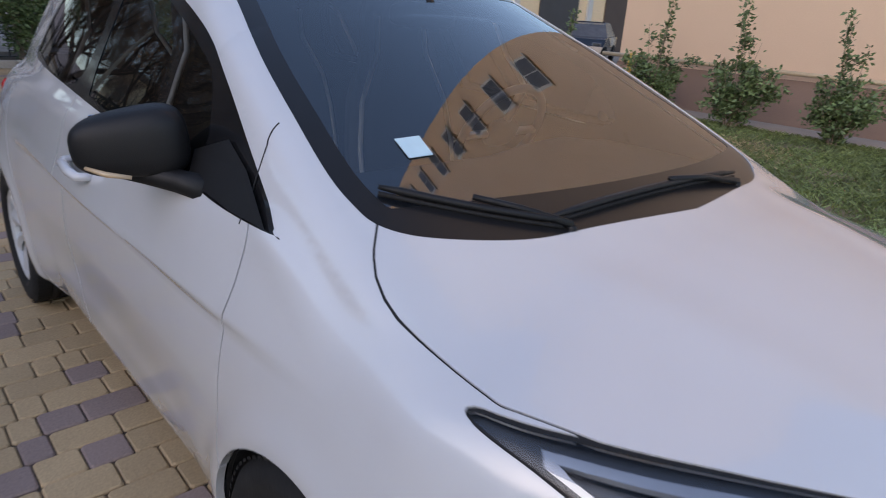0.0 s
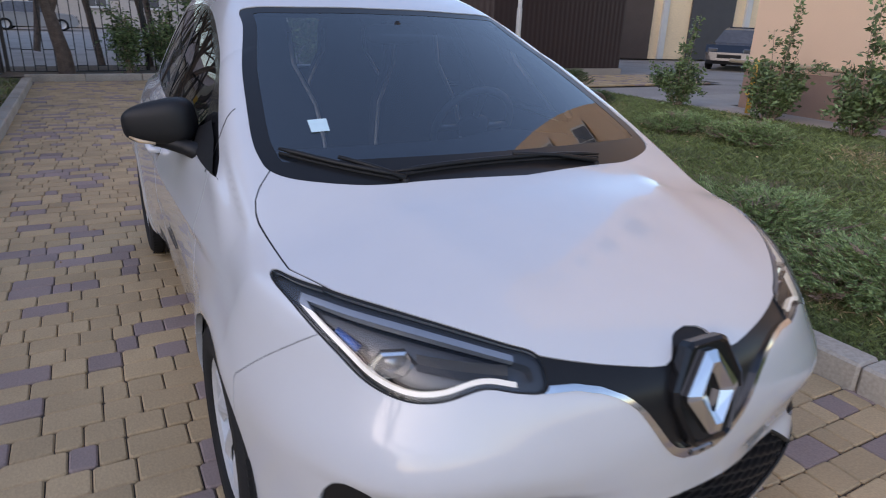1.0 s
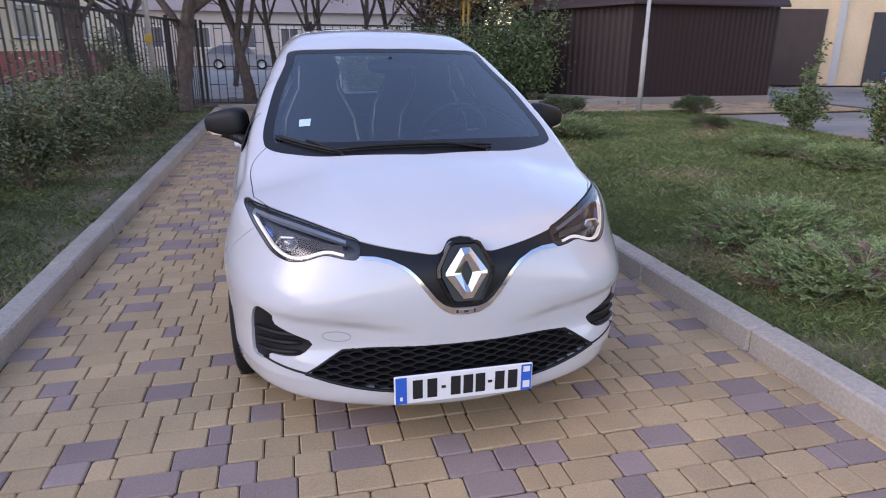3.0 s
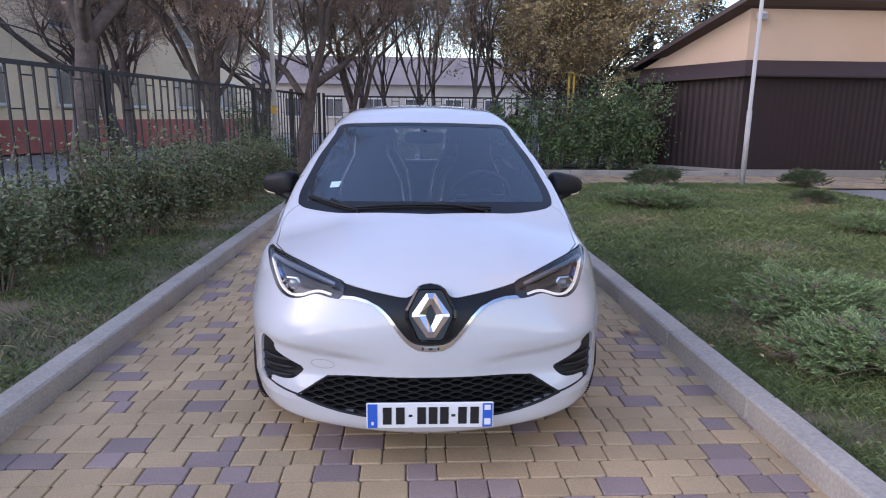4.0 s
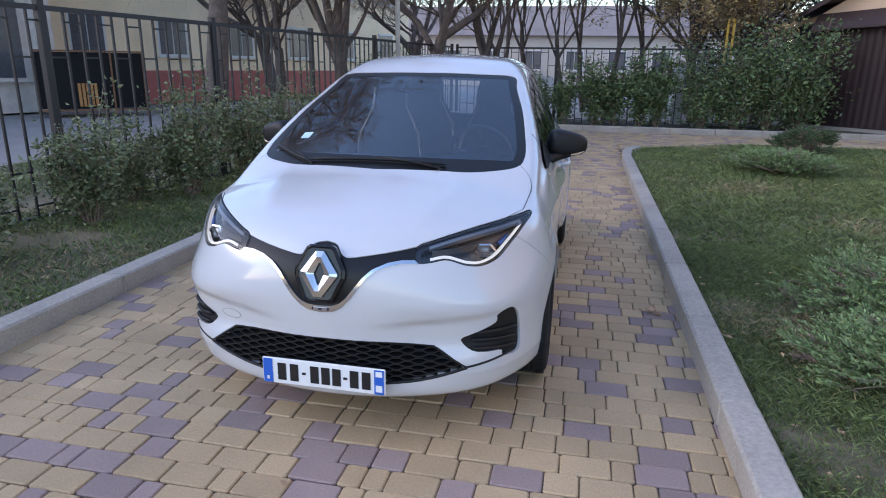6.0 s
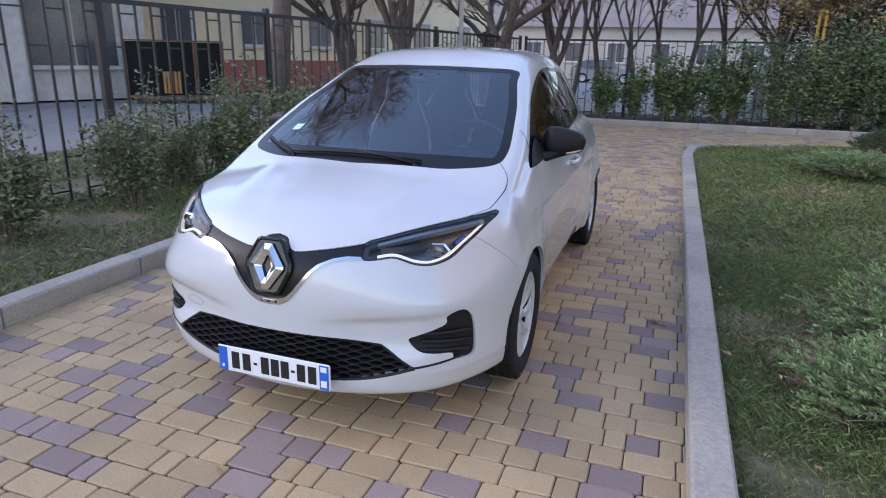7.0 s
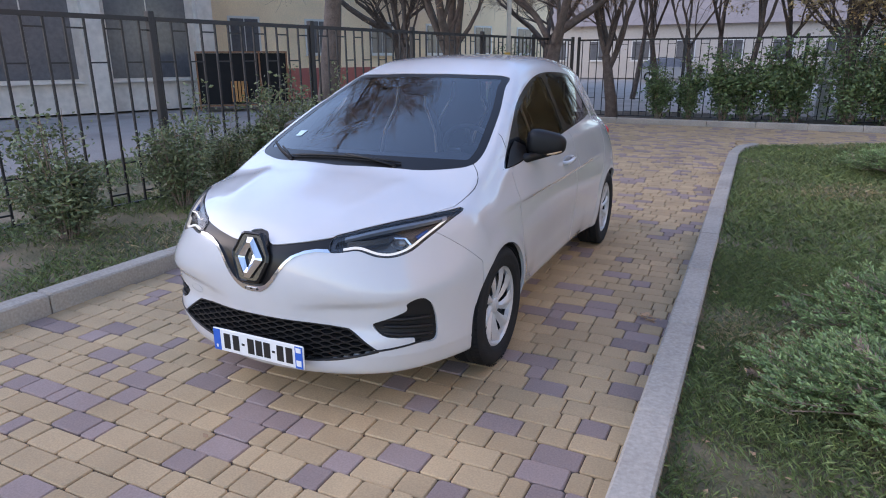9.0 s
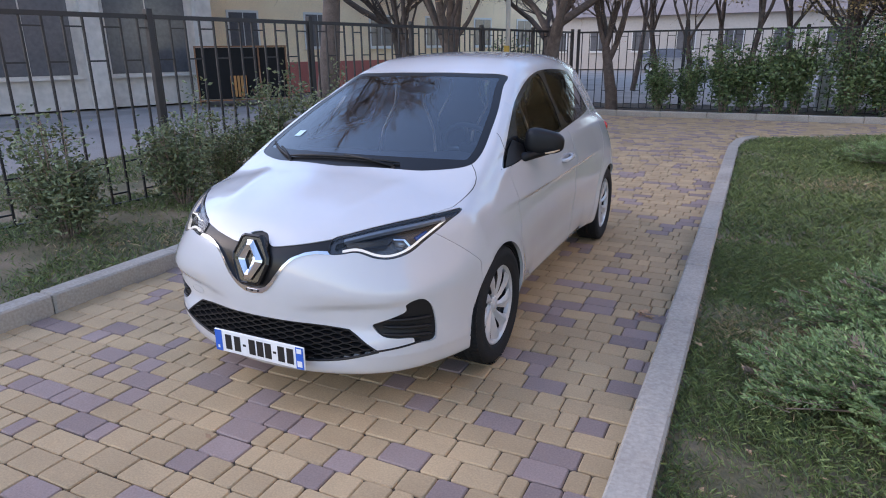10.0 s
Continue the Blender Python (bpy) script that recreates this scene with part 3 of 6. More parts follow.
skin.cut(shape_fn(from_top, HOOD, hood_zone, 0.002), "body", "gap")
skin.cut(lambda p: bumper_line(p, -0.0012), "body", "bumper")
skin.cut(lambda p: bumper_line(p, 0.0012), "body", "gap")
for outline, tag_ in ((DOOR_F, "door_f"), (DOOR_R, "door_r")):
    skin.cut(shape_fn(from_side, outline, sides, -0.0022), "body", tag_)
    skin.cut(shape_fn(from_side, outline, sides, 0.0022), "body", "gap")


def surf_y(x, z):
    """The nose's face at x, z."""
    x, z = np.broadcast_arrays(np.asarray(x, float), np.asarray(z, float))
    lo, hi = np.full(x.shape, -0.3), np.full(x.shape, 0.75)
    for _ in range(28):
        m = (lo + hi) / 2
        f = body_field(np.stack([x.ravel(), m.ravel(), z.ravel()], 1)).reshape(x.shape)
        lo, hi = np.where(f > 0, m, lo), np.where(f > 0, hi, m)
    return lo


def surf_z(x, y):
    x, y = np.broadcast_arrays(np.asarray(x, float), np.asarray(y, float))
    lo, hi = np.full(x.shape, 0.6), np.full(x.shape, 1.9)
    for _ in range(28):
        m = (lo + hi) / 2
        f = body_field(np.stack([x.ravel(), y.ravel(), m.ravel()], 1)).reshape(x.shape)
        lo, hi = np.where(f > 0, lo, m), np.where(f > 0, m, hi)
    return hi


def surf_x(y, z):
    lo, hi = 0.3, 1.2
    for _ in range(28):
        m = (lo + hi) / 2
        if body_field(np.array([[m, y, z]]))[0] > 0:
            hi = m
        else:
            lo = m
    return lo


car = thing("car", (0, 2.0, 0), "white five-door electric hatchback parked on the paved driveway", "car")
bpy.context.view_layer.update()
CAR_IN = Matrix.Translation((0, -2.0, 0))


def adopt(ob):
    """Hangs a part built in the place's own axes under the car."""
    ob.parent = car
    ob.matrix_parent_inverse = CAR_IN
    return ob


def panel(name, labels, material, label="", side=0, sink=0.0, rim=0.018):
    ob = skin_part(name, skin.pick(labels, side), material, None, label, sink, rim)
    return adopt(ob) if ob else None


panel("body_shell", "body", "paint", rim=0.02)
panel("hood", "hood", "paint", rim=0.02)
panel("front_bumper", "bumper", "paint", rim=0.05)
for s in (1, -1):
    for tag_ in ("door_f", "door_r"):
        panel("door", tag_, "paint", side=s)
    panel("window_trim", "side_trim", "black_gloss", side=s, sink=0.002)
    panel("side_window", "front_pane", "side_glass", side=s, sink=0.004, rim=0)
    panel("side_window", "rear_pane", "side_glass", side=s, sink=0.004, rim=0)
    panel("fog_insert", "fog", "black_plastic", "matt black corner insert", side=s, sink=0.012)
panel("windscreen", "screen", "screen", sink=0.004, rim=0)
panel("windscreen_border", "screen_band", "band_black", "black windscreen edge band", sink=0.003)
panel("rear_window", "back_light", "rear_glass", sink=0.004, rim=0)
panel("grille_band", "band_black", "band_black", "satin black strip between the headlights", sink=0.006)
panel("chrome_strip", "band", "chrome", "chrome V-shaped strip", sink=-0.004, rim=0.014)
panel("inner_shell", ["body", "hood", "bumper", "door_f", "door_r", "gap", "band", "band_black", "side_trim"], "inner_dark", "dark inner metal", sink=0.034, rim=0)
panel("seal", "gap", "inner_dark", "dark joint between the panels", sink=0.0035, rim=0)
panel("grille_backing", "grille", "inner_dark", sink=0.06, rim=0)


# ---- headlights ----
def surf_turn(phi, z):
    """A point of the nose at the way round phi (degrees) and height z, for the side x > 0."""
    lo, hi, a = 0.2, 1.6, radians(phi)
    for _ in range(30):
        m = (lo + hi) / 2
        if body_field(np.array([[m * math.sin(a), 1.3 - m * math.cos(a), z]]))[0] > 0:
            hi = m
        else:
            lo = m
    p = np.array([lo * math.sin(a), 1.3 - lo * math.cos(a), z])
    return p, body_normal(p[None])[0]


def on_turn(phi, z, sink, s=1):
    p, n = surf_turn(phi, z)
    p = p - sink * n
    return (s * p[0], p[1], p[2])


lamp_zone = lambda p: np.ones(len(p), bool)
for s in (1, -1):
    lamp = skin.pick("lamp", s)
    inner = Skin(lamp.v.copy(), lamp.t.copy(), lamp.label.copy())
    inner.cut(shape_fn(around, LAMP, lamp_zone, -0.0075), "lamp", "strip")
    inner.cut(shape_fn(around, LAMP, lamp_zone, -0.0160), "strip", "core")
    inner.cut(lambda p: around(p)[:, 0] - 0.95 * radians(19.0), "strip", "lamp")
    inner.cut(lambda p: 0.95 * radians(41.5) - around(p)[:, 0], "strip", "lamp")
    inner.cut(lambda p: 0.772 + 0.0031 * (np.degrees(around(p)[:, 0] / 0.95) - 17) - p[:, 2], "strip", "upper")
    bowl = adopt(skin_part("headlight", inner.pick("core"), "lamp_dark", None, "clear headlight with a black housing", 0.052, 0))
    skin_part("lens", lamp, "lens", bowl, "clear lens", 0.001, 0)
    skin_part("housing_edge", inner.pick("lamp"), "lamp_grey", bowl, "smoked grey housing edge", 0.016, 0.04)
    skin_part("light_strip", inner.pick("strip"), "drl", bowl, "pale C-shaped light strip", 0.010, 0.012)
    skin_part("upper_trim", inner.pick("upper"), "lamp_trim", bowl, "blue-grey upper trim", 0.012, 0.02)
    eye = np.array(on_turn(30.5, 0.786, 0.038, s))
    ring = lathe("projector_ring", [(0.036, 0.012), (0.038, -0.004), (0.031, -0.008), (0.026, 0.006), (0.024, 0.02)], "chrome", bowl, sides=6, smooth=False)
    ring.matrix_local = Matrix.Translation(eye) @ pose(0, 0, 0, 0, 0, 90 + (18 * s)) @ Matrix.Diagonal((1, 1.35, 0.92, 1))
    ball = lathe("projector", [(0.0, -0.004), (0.012, -0.002), (0.02, 0.004), (0.025, 0.014)], "lamp_eye", bowl, sides=20)
    ball.matrix_local = Matrix.Translation(eye) @ pose(0, 0, 0, 0, 0, 90 + (18 * s)) @ Matrix.Diagonal((1, 1.2, 0.92, 1))
    v, f = [], []
    for phi in np.linspace(19.5, 28, 12):
        for z, k in ((0.800, 0.020), (0.786, 0.034), (0.772, 0.026)):
            v.append(on_turn(phi, z + 0.0012 * (phi - 19), k, s))
    f = [(3 * i + j, 3 * i + j + 1, 3 * i + j + 4, 3 * i + j + 3) for i in range(11) for j in range(2)]
    raw("reflector", v, f, "lamp_grey", bowl, "silver indicator reflector", smooth=False)
    tube("blue_accent", [on_turn(34, 0.80, 0.03, s), on_turn(36.6, 0.824, 0.028, s)], [0.010, 0.007], "blue_film", bowl, "blue accent", sides=6)

# ---- corner inserts, lower grille ----
for ob in [o for o in car.children if o.name.startswith("fog_insert")]:
    s = 1 if np.mean([v.co.x for v in ob.data.vertices]) > 0 else -1
    tube("lower_edge", [on_turn(phi, 0.3215 + 0.028 * (phi - 24) / 9.5, 0.002, s) for phi in np.linspace(24, 33.8, 9)], [0.003] + [0.0055] * 7 + [0.006], "black_plastic", ob, sides=6)
    for z0, z1 in ((0.400, 0.372), (0.432, 0.410), (0.462, 0.452)):
        pts = [on_turn(phi, z0 + (z1 - z0) * (phi - 26) / 10.5, 0.006, s) for phi in np.linspace(26.5, 36.4, 8)]
        tube("fin", pts, [0.004] + [0.009] * 6 + [0.004], "black_plastic", ob, sides=6)

gx = np.arange(-0.545, 0.5451, 0.011)
lv, lf = [], []
for row, z0 in enumerate(np.arange(0.252, 0.440, 0.0135)):
    zz = z0 + 0.0050 * np.sign(np.sin(gx / 0.044 * math.pi + row * math.pi)) * np.abs(np.sin(gx / 0.044 * math.pi)) ** 0.6
    yy = surf_y(gx, zz) + 0.012
    ok = sdf(np.stack([np.abs(gx), zz], 1), GRILLE) < 0.006
    for i in range(len(gx) - 1):
        if ok[i] and ok[i + 1]:
            b = len(lv)
            for q in (i, i + 1):
                for dy, dz in ((-0.002, -0.0026), (-0.002, 0.0026), (0.026, 0.0050), (0.026, -0.0050)):
                    lv.append((gx[q], yy[q] + dy, zz[q] + dz))
            lf += [(b, b + 4, b + 5, b + 1), (b + 1, b + 5, b + 6, b + 2), (b + 3, b + 7, b + 4, b), (b + 2, b + 6, b + 7, b + 3)]
adopt(raw("grille_mesh", lv, lf, "black_plastic", None, "black honeycomb lower grille"))

rim_half = [p for p in GRILLE if p[0] >= 0]
rim_loop = rim_half + [np.array((-x, z)) for x, z in reversed(rim_half)]
adopt(tube("grille_frame", [(x, float(surf_y(x, z)) + 0.005, z) for x, z in rim_loop + rim_loop[:1]], 0.0065, "black_plastic", None, "black grille frame", sides=6))
for s in (1, -1):
    joint = [(s * (surf_x(y, z) + 0.0002), y, z) for y, z in spline([(1.196, 1.145), (1.185, 1.12), (1.176, 1.10), (1.170, 1.03), (1.160, 0.975)], 4)]
    adopt(tube("pillar_joint", joint, 0.0016, "inner_dark", None, "thin joint in the windscreen pillar", sides=5))

# ---- number plate (writing as plain bars) ----
plate = adopt(part("number_plate", box_bm((0.52, 0.010, 0.112), (0, -0.004, 0.283), 0.004), "plate", None, "white number plate with blue end bands"))
box("plate_base", (0.46, 0.03, 0.09), (0, 0.014, 0.283), "black_plastic", plate)
for s, w in ((-1, 0.040), (1, 0.040)):
    box("blue_band", (w, 0.003, 0.104), (s * 0.235, -0.0095, 0.283), "plate_blue", plate, "blue end band")
for x in (-0.175, -0.122, -0.035, 0.012, 0.058, 0.132, 0.182):
    box("character_bar", (0.036, 0.002, 0.074), (x, -0.010, 0.283), "plate_ink", plate, "black bar")
for x in (-0.080, 0.095):
    box("dash_bar", (0.016, 0.002, 0.010), (x, -0.010, 0.283), "plate_ink", plate)
for z, h in ((0.318, 0.022), (0.256, 0.028)):
    box("small_bar", (0.026, 0.002, h), (0.235, -0.0118, z), "plate", plate)
box("small_bar", (0.010, 0.002, 0.014), (-0.235, -0.0118, 0.252), "plate", plate)

# ---- emblem: black shield and a chrome rhombus ring ----
def frontal(points_uv, out, center=(0, 0.010, 0.706), tilt=-15):
    """Points (u, w, h) on the emblem plane, h out of it."""
    m = Matrix.Translation(center) @ Matrix.Rotation(radians(tilt), 4, "X")
    return [tuple(m @ Vector((u, -h - out, w))) for u, w, h in points_uv]


shield_o = [(0.044, 0.112), (0.058, 0.104), (0.102, 0.02), (0.102, -0.012), (0.058, -0.104), (0.044, -0.111)]
shield_o = shield_o + [(-u, w) for u, w in reversed(shield_o)]
sh = frontal([(u, w, -0.018) for u, w in shield_o] + [(u, w, 0.004) for u, w in shield_o] + [(u * 0.90, w * 0.93, 0.010) for u, w in shield_o]
             + [(u * 0.84, w * 0.88, 0.004) for u, w in shield_o], 0.004)
k = len(shield_o)
sf = [(r * k + i, (r + 1) * k + i, (r + 1) * k + (i + 1) % k, r * k + (i + 1) % k) for r in range(3) for i in range(k)] + [tuple(range(4 * k - 1, 3 * k - 1, -1))]
shield = adopt(raw("emblem_shield", sh, sf, "black_gloss", None, "gloss black emblem shield"))
outer = [(-0.016, 0.088), (0.016, 0.088), (0.074, 0.006), (0.074, -0.006), (0.016, -0.088), (-0.016, -0.088), (-0.074, -0.006), (-0.074, 0.006)]
hole = [(-0.003, 0.042), (0.003, 0.042), (0.020, 0.002), (0.020, -0.002), (0.003, -0.042), (-0.003, -0.042), (-0.020, -0.002), (-0.020, 0.002)]
mid_r = [((a[0] + b[0]) / 2, (a[1] + b[1]) / 2) for a, b in zip(outer, hole)]
em = frontal([(u, w, 0.006) for u, w in outer] + [(u, w, 0.014) for u, w in outer] + [(u, w, 0.026) for u, w in mid_r] + [(u, w, 0.014) for u, w in hole] + [(u, w, 0.002) for u, w in hole], 0.004)
raw("emblem", em, [(r * 8 + i, (r + 1) * 8 + i, (r + 1) * 8 + (i + 1) % 8, r * 8 + (i + 1) % 8) for r in range(4) for i in range(8)], "chrome", shield, "chrome rhombus emblem")
box("name_bar", (0.055, 0.003, 0.012), (0, float(surf_y(0.0, 0.568)) - 0.006, 0.569), "satin", car).matrix_parent_inverse = CAR_IN


for x in (-0.026, 0.0, 0.026):
    yy = float(surf_y(x, 0.569))
    adopt(box("badge_mark", (0.018, 0.004, 0.010), (x, yy - 0.0055, 0.569), "lamp_grey", None, "small dark grey mark on the chrome strip", bevel=0.001))

# ---- mirrors, handles, wipers ----
def rounded(name, size, material, parent, label="", power=0.55, nu=28, nv=16, taper=0.0):
    """A soft box: a sphere squared off by power."""
    v, f = [], []
    sg = lambda c: math.copysign(abs(c) ** power, c)
    for j in range(nv + 1):
        b = math.pi * (j / nv - 0.5)
        for i in range(nu):
            a = 2 * math.pi * i / nu
            x, y, z = sg(math.cos(b)) * sg(math.cos(a)), sg(math.cos(b)) * sg(math.sin(a)), sg(math.sin(b))
            g = 1 - taper * (x + 1) / 2
            v.append((x * size[0] / 2, y * size[1] / 2 * g, z * size[2] / 2 * g))
    for j in range(nv):
        for i in range(nu):
            a, c = j * nu + i, j * nu + (i + 1) % nu
            f.append((a, c, c + nu, a + nu))
    return raw(name, v, f, material, parent, label, smooth=True)


for s in (1, -1):
    cap = rounded("door_mirror", (0.222, 0.145, 0.162), "black_plastic", None, "matt black door mirror", 0.62, taper=0.32)
    adopt(cap)
    base = pose(0.866, 1.475, 1.072, 0, 6, 18)
    flip = Matrix.Diagonal((s, 1, 1, 1))
    me = cap.data
    me.transform(flip @ base)
    if s < 0:
        me.flip_normals()
    stalk = tube("stalk", [(s * 0.765, 1.34, 0.992), (s * 0.80, 1.40, 1.000), (s * 0.845, 1.45, 1.012), (s * 0.89, 1.47, 1.03)], [0.030, 0.026, 0.026, 0.03], "black_plastic", cap)
    sail = raw("sail_panel", [(s * (surf_x(y, z) + 0.006), y, z) for y, z in ((1.075, 0.988), (1.2, 0.989), (1.40, 1.005), (1.42, 1.06), (1.30, 1.10), (1.2, 1.06))],
               [(0, 1, 2, 3, 4, 5)], "black_plastic", cap)
    pane = box("mirror_glass", (0.15, 0.004, 0.105), (0, 0, 0), "chrome", cap, "mirror glass", bevel=0.001)
    pane.data.transform(flip @ base @ Matrix.Translation((-0.004, 0.066, 0)))
    tube("mirror_indicator", [(s * 0.891, 1.405, 1.018), (s * 0.931, 1.425, 1.024), (s * 0.958, 1.46, 1.032)], [0.004, 0.006, 0.004], "lamp_amber", cap, "clear amber side indicator")
    for y0, z0 in ((2.06, 0.893),):
        x0 = surf_x(y0, z0)
        hp = [(s * (surf_x(y0 + d, z0 + 0.06 * d) + o), y0 + d, z0 + 0.06 * d) for d, o in ((-0.10, -0.004), (-0.085, 0.028), (-0.03, 0.036), (0.05, 0.036), (0.09, 0.026), (0.10, -0.004))]
        hd = tube("door_handle", hp, [0.011, 0.013, 0.014, 0.014, 0.012, 0.010], "paint", None, "white pull handle")
        adopt(hd)
        # grey instead of body white: the shade behind the handle is put into the colour
        cup = rounded("handle_cup", (0.02, 0.15, 0.055), "handle_shade", hd, power=0.8, nu=16, nv=8)
        cup.data.transform(Matrix.Translation((s * (x0 - 0.004), y0, z0)))


def wiper(ends, joint, pivot, label):
    zt = lambda x, y, h: (x, y, float(surf_z(x, y)) + h)
    n = 9
    pts = [zt(ends[0][0] + (ends[1][0] - ends[0][0]) * i / n, ends[0][1] + (ends[1][1] - ends[0][1]) * i / n - 0.012 * math.sin(math.pi * i / n), 0.012) for i in range(n + 1)]
    blade = adopt(tube("wiper", pts, [0.004] + [0.0075] * (n - 1) + [0.004], "black_plastic", None, label, sides=6))
    tube("wiper_rubber", [(x, y, z - 0.012) for x, y, z in pts], 0.005, "rubber", blade, sides=5)
    tube("wiper_arm", [zt(*pivot, 0.006), zt((pivot[0] + joint[0]) / 2, (pivot[1] + joint[1]) / 2, 0.016), zt(*joint, 0.020)], [0.009, 0.007, 0.006], "black_plastic", blade, sides=6)
    lathe("wiper_joint", [(0.0, 0.005), (0.008, 0.004), (0.010, 0.0), (0.010, -0.02)], "black_plastic", blade, axis="z", sides=14).matrix_local = Matrix.Translation(zt(*pivot, 0.002))


wiper(((-0.372, 0.780), (0.325, 0.775)), (0.0, 0.768), (0.30, 0.752), "black windscreen wiper lying at the glass foot")
wiper(((-0.622, 0.967), (-0.36, 0.765)), (-0.49, 0.868), (-0.345, 0.756), "black windscreen wiper lying at the glass foot")
st = [(x, y, float(surf_z(x, y)) - 0.001) for x, y in ((-0.516, 1.016), (-0.466, 1.006), (-0.458, 1.060), (-0.511, 1.070))]
adopt(raw("sticker", st + [(x, y, z - 0.001) for x, y, z in st], [(0, 1, 2, 3), (7, 6, 5, 4)], "sticker", None, "pale blue paper inside the windscreen"))

# ---- wheels ----
TYRE = [(0.205, -0.085), (0.245, -0.097), (0.285, -0.094), (0.304, -0.078), (0.310, -0.05), (0.3105, -0.015), (0.303, -0.012), (0.303, -0.006), (0.3105, -0.003), (0.3105, 0.02),
        (0.303, 0.023), (0.303, 0.029), (0.3105, 0.032), (0.309, 0.055), (0.304, 0.078), (0.285, 0.094), (0.262, 0.098), (0.255, 0.095), (0.235, 0.097), (0.212, 0.088), (0.206, 0.075)]


def wheel_cover(parent):
    v, f = [], []

    def ring(profile, sides=56):
        b = len(v)
        for r, x in profile:
            for i in range(sides):
                a = 2 * math.pi * i / sides
                v.append((x, r * math.cos(a), r * math.sin(a)))
        for j in range(len(profile) - 1):
            for i in range(sides):
                p, q = b + j * sides + i, b + j * sides + (i + 1) % sides
                f.append((p, q, q + sides, p + sides))
    ring([(0.208, 0.062), (0.210, 0.078), (0.202, 0.082), (0.190, 0.072), (0.186, 0.05)])
    ring([(0.0001, 0.066), (0.022, 0.066), (0.026, 0.062), (0.036, 0.060), (0.046, 0.052), (0.05, 0.03)])
    return raw("wheel_cover", v, f, "rim", parent, "silver plastic wheel cover with paddle spokes")


def make_wheel():
    hub = lathe("wheel", [(0.0001, 0.034), (0.12, 0.034), (0.18, 0.024), (0.204, 0.03), (0.206, 0.06), (0.204, -0.085), (0.12, -0.09)], "lamp_dark", None, sides=40)
    tyre = lathe("tyre", TYRE, "rubber", hub, "black road tyre", sides=64)
    tv, tf = [], []
    for i in range(72):
        a = 2 * math.pi * i / 72
        for x0, x1, tw in ((-0.078, -0.018, 0.02), (0.034, 0.084, -0.02)):
            b = len(tv)
            for x, r in ((x0, 0.3065), (x0, 0.3118), (x1, 0.3118), (x1, 0.3065)):
                for d in (-0.028, 0.028):
                    t = a + d + tw * (x - x0) / (x1 - x0)
                    tv.append((x, r * math.cos(t), r * math.sin(t)))
            tf += [(b, b + 1, b + 3, b + 2), (b + 2, b + 3, b + 5, b + 4), (b + 4, b + 5, b + 7, b + 6)]
    tagged(raw("tread", tv, tf, "rubber", tyre), kind="stuff")
    wheel_cover(hub)
    paddles = []
    for wide in (0.25, 0.20):
        v, f = [], []
        for r, w, tw, h in ((0.040, 0.33, -0.10, 0.054), (0.085, 0.23, 0.02, 0.064), (0.14, wide, 0.12, 0.072), (0.196, wide + 0.05, 0.20, 0.074)):
            for d, dh in ((-1, -0.016), (-0.15, 0.0), (0.25, 0.002), (1, -0.010)):
                a = tw + d * w
                v.append((h + dh, r * math.cos(a), r * math.sin(a)))
        f = [(p * 4 + q, p * 4 + q + 1, p * 4 + q + 5, p * 4 + q + 4) for p in range(3) for q in range(3)]
        paddles.append(raw("spoke", v, f, "rim", hub))
    for i in range(1, 9):
        o = paddles[i] if i == 1 else new("spoke", paddles[i % 2].data)
        o.parent = hub
        o.matrix_basis = pose(0, 0, 0, 40 * i)
    return hub


wheel = make_wheel()
for s in (1, -1):
    for y in (HUB_F, HUB_R):
        m = pose(s * 0.756, y - 2.0, HUB_Z + 0.001, 23 * y, 0, 0 if s > 0 else 180)
        if s > 0 and y == HUB_F:
            wheel.parent, wheel.matrix_basis = car, m
        else:
            w = copy_thing(wheel, m)
            w.parent = car
for s in (1, -1):
    for y in (HUB_F, HUB_R):
        liner = []
        nseg = 24
        for i in range(nseg + 1):
            a = math.pi * (i / nseg * 1.06 - 0.03)
            for x in (0.50, 0.835):
                liner.append((s * x, y + 0.340 * math.cos(a), HUB_Z + 0.340 * math.sin(a)))
        lf2 = [(2 * i, 2 * i + 1, 2 * i + 3, 2 * i + 2) for i in range(nseg)]
        b = len(liner)
        liner.append((s * 0.50, y, HUB_Z - 0.1))
        lf2 += [(2 * i, 2 * i + 2, b) for i in range(nseg)]
        adopt(raw("arch_liner", liner, lf2, "inner_dark", None))
adopt(part("underbody", box_bm((1.3, 3.1, 0.03), (0, 2.15, 0.235), 0.01), "inner_dark", None))

# ---- cabin ----
dash_v, dash_f = [], []
for x in np.linspace(-0.66, 0.66, 21):
    for y, z in ((0.80, 0.965), (1.05, 0.985), (1.34, 0.985), (1.44, 0.95), (1.47, 0.88), (1.44, 0.74)):
        hump = 0.030 * math.exp(-((x - 0.36) / 0.16) ** 2) * (1 if y > 1.2 else 0)
        dash_v.append((x, y + 0.10 * abs(x) ** 2, z + hump - 0.02 * x * x))
dash_f = [(6 * i + j, 6 * i + j + 1, 6 * i + j + 7, 6 * i + j + 6) for i in range(20) for j in range(5)]
adopt(raw("dashboard", dash_v, dash_f, "dash", None, "dark moulded dashboard", smooth=True))
sw = adopt(lathe("steering_wheel", [(0.178 + 0.015 * math.cos(a), 0.015 * math.sin(a)) for a in np.linspace(0, 2 * math.pi, 11)], "rim_grey", None, "dark grey steering wheel", axis="z"))
sw.data.transform(Matrix.Translation((0.36, 1.60, 0.985)) @ Matrix.Rotation(radians(-62), 4, "X"))
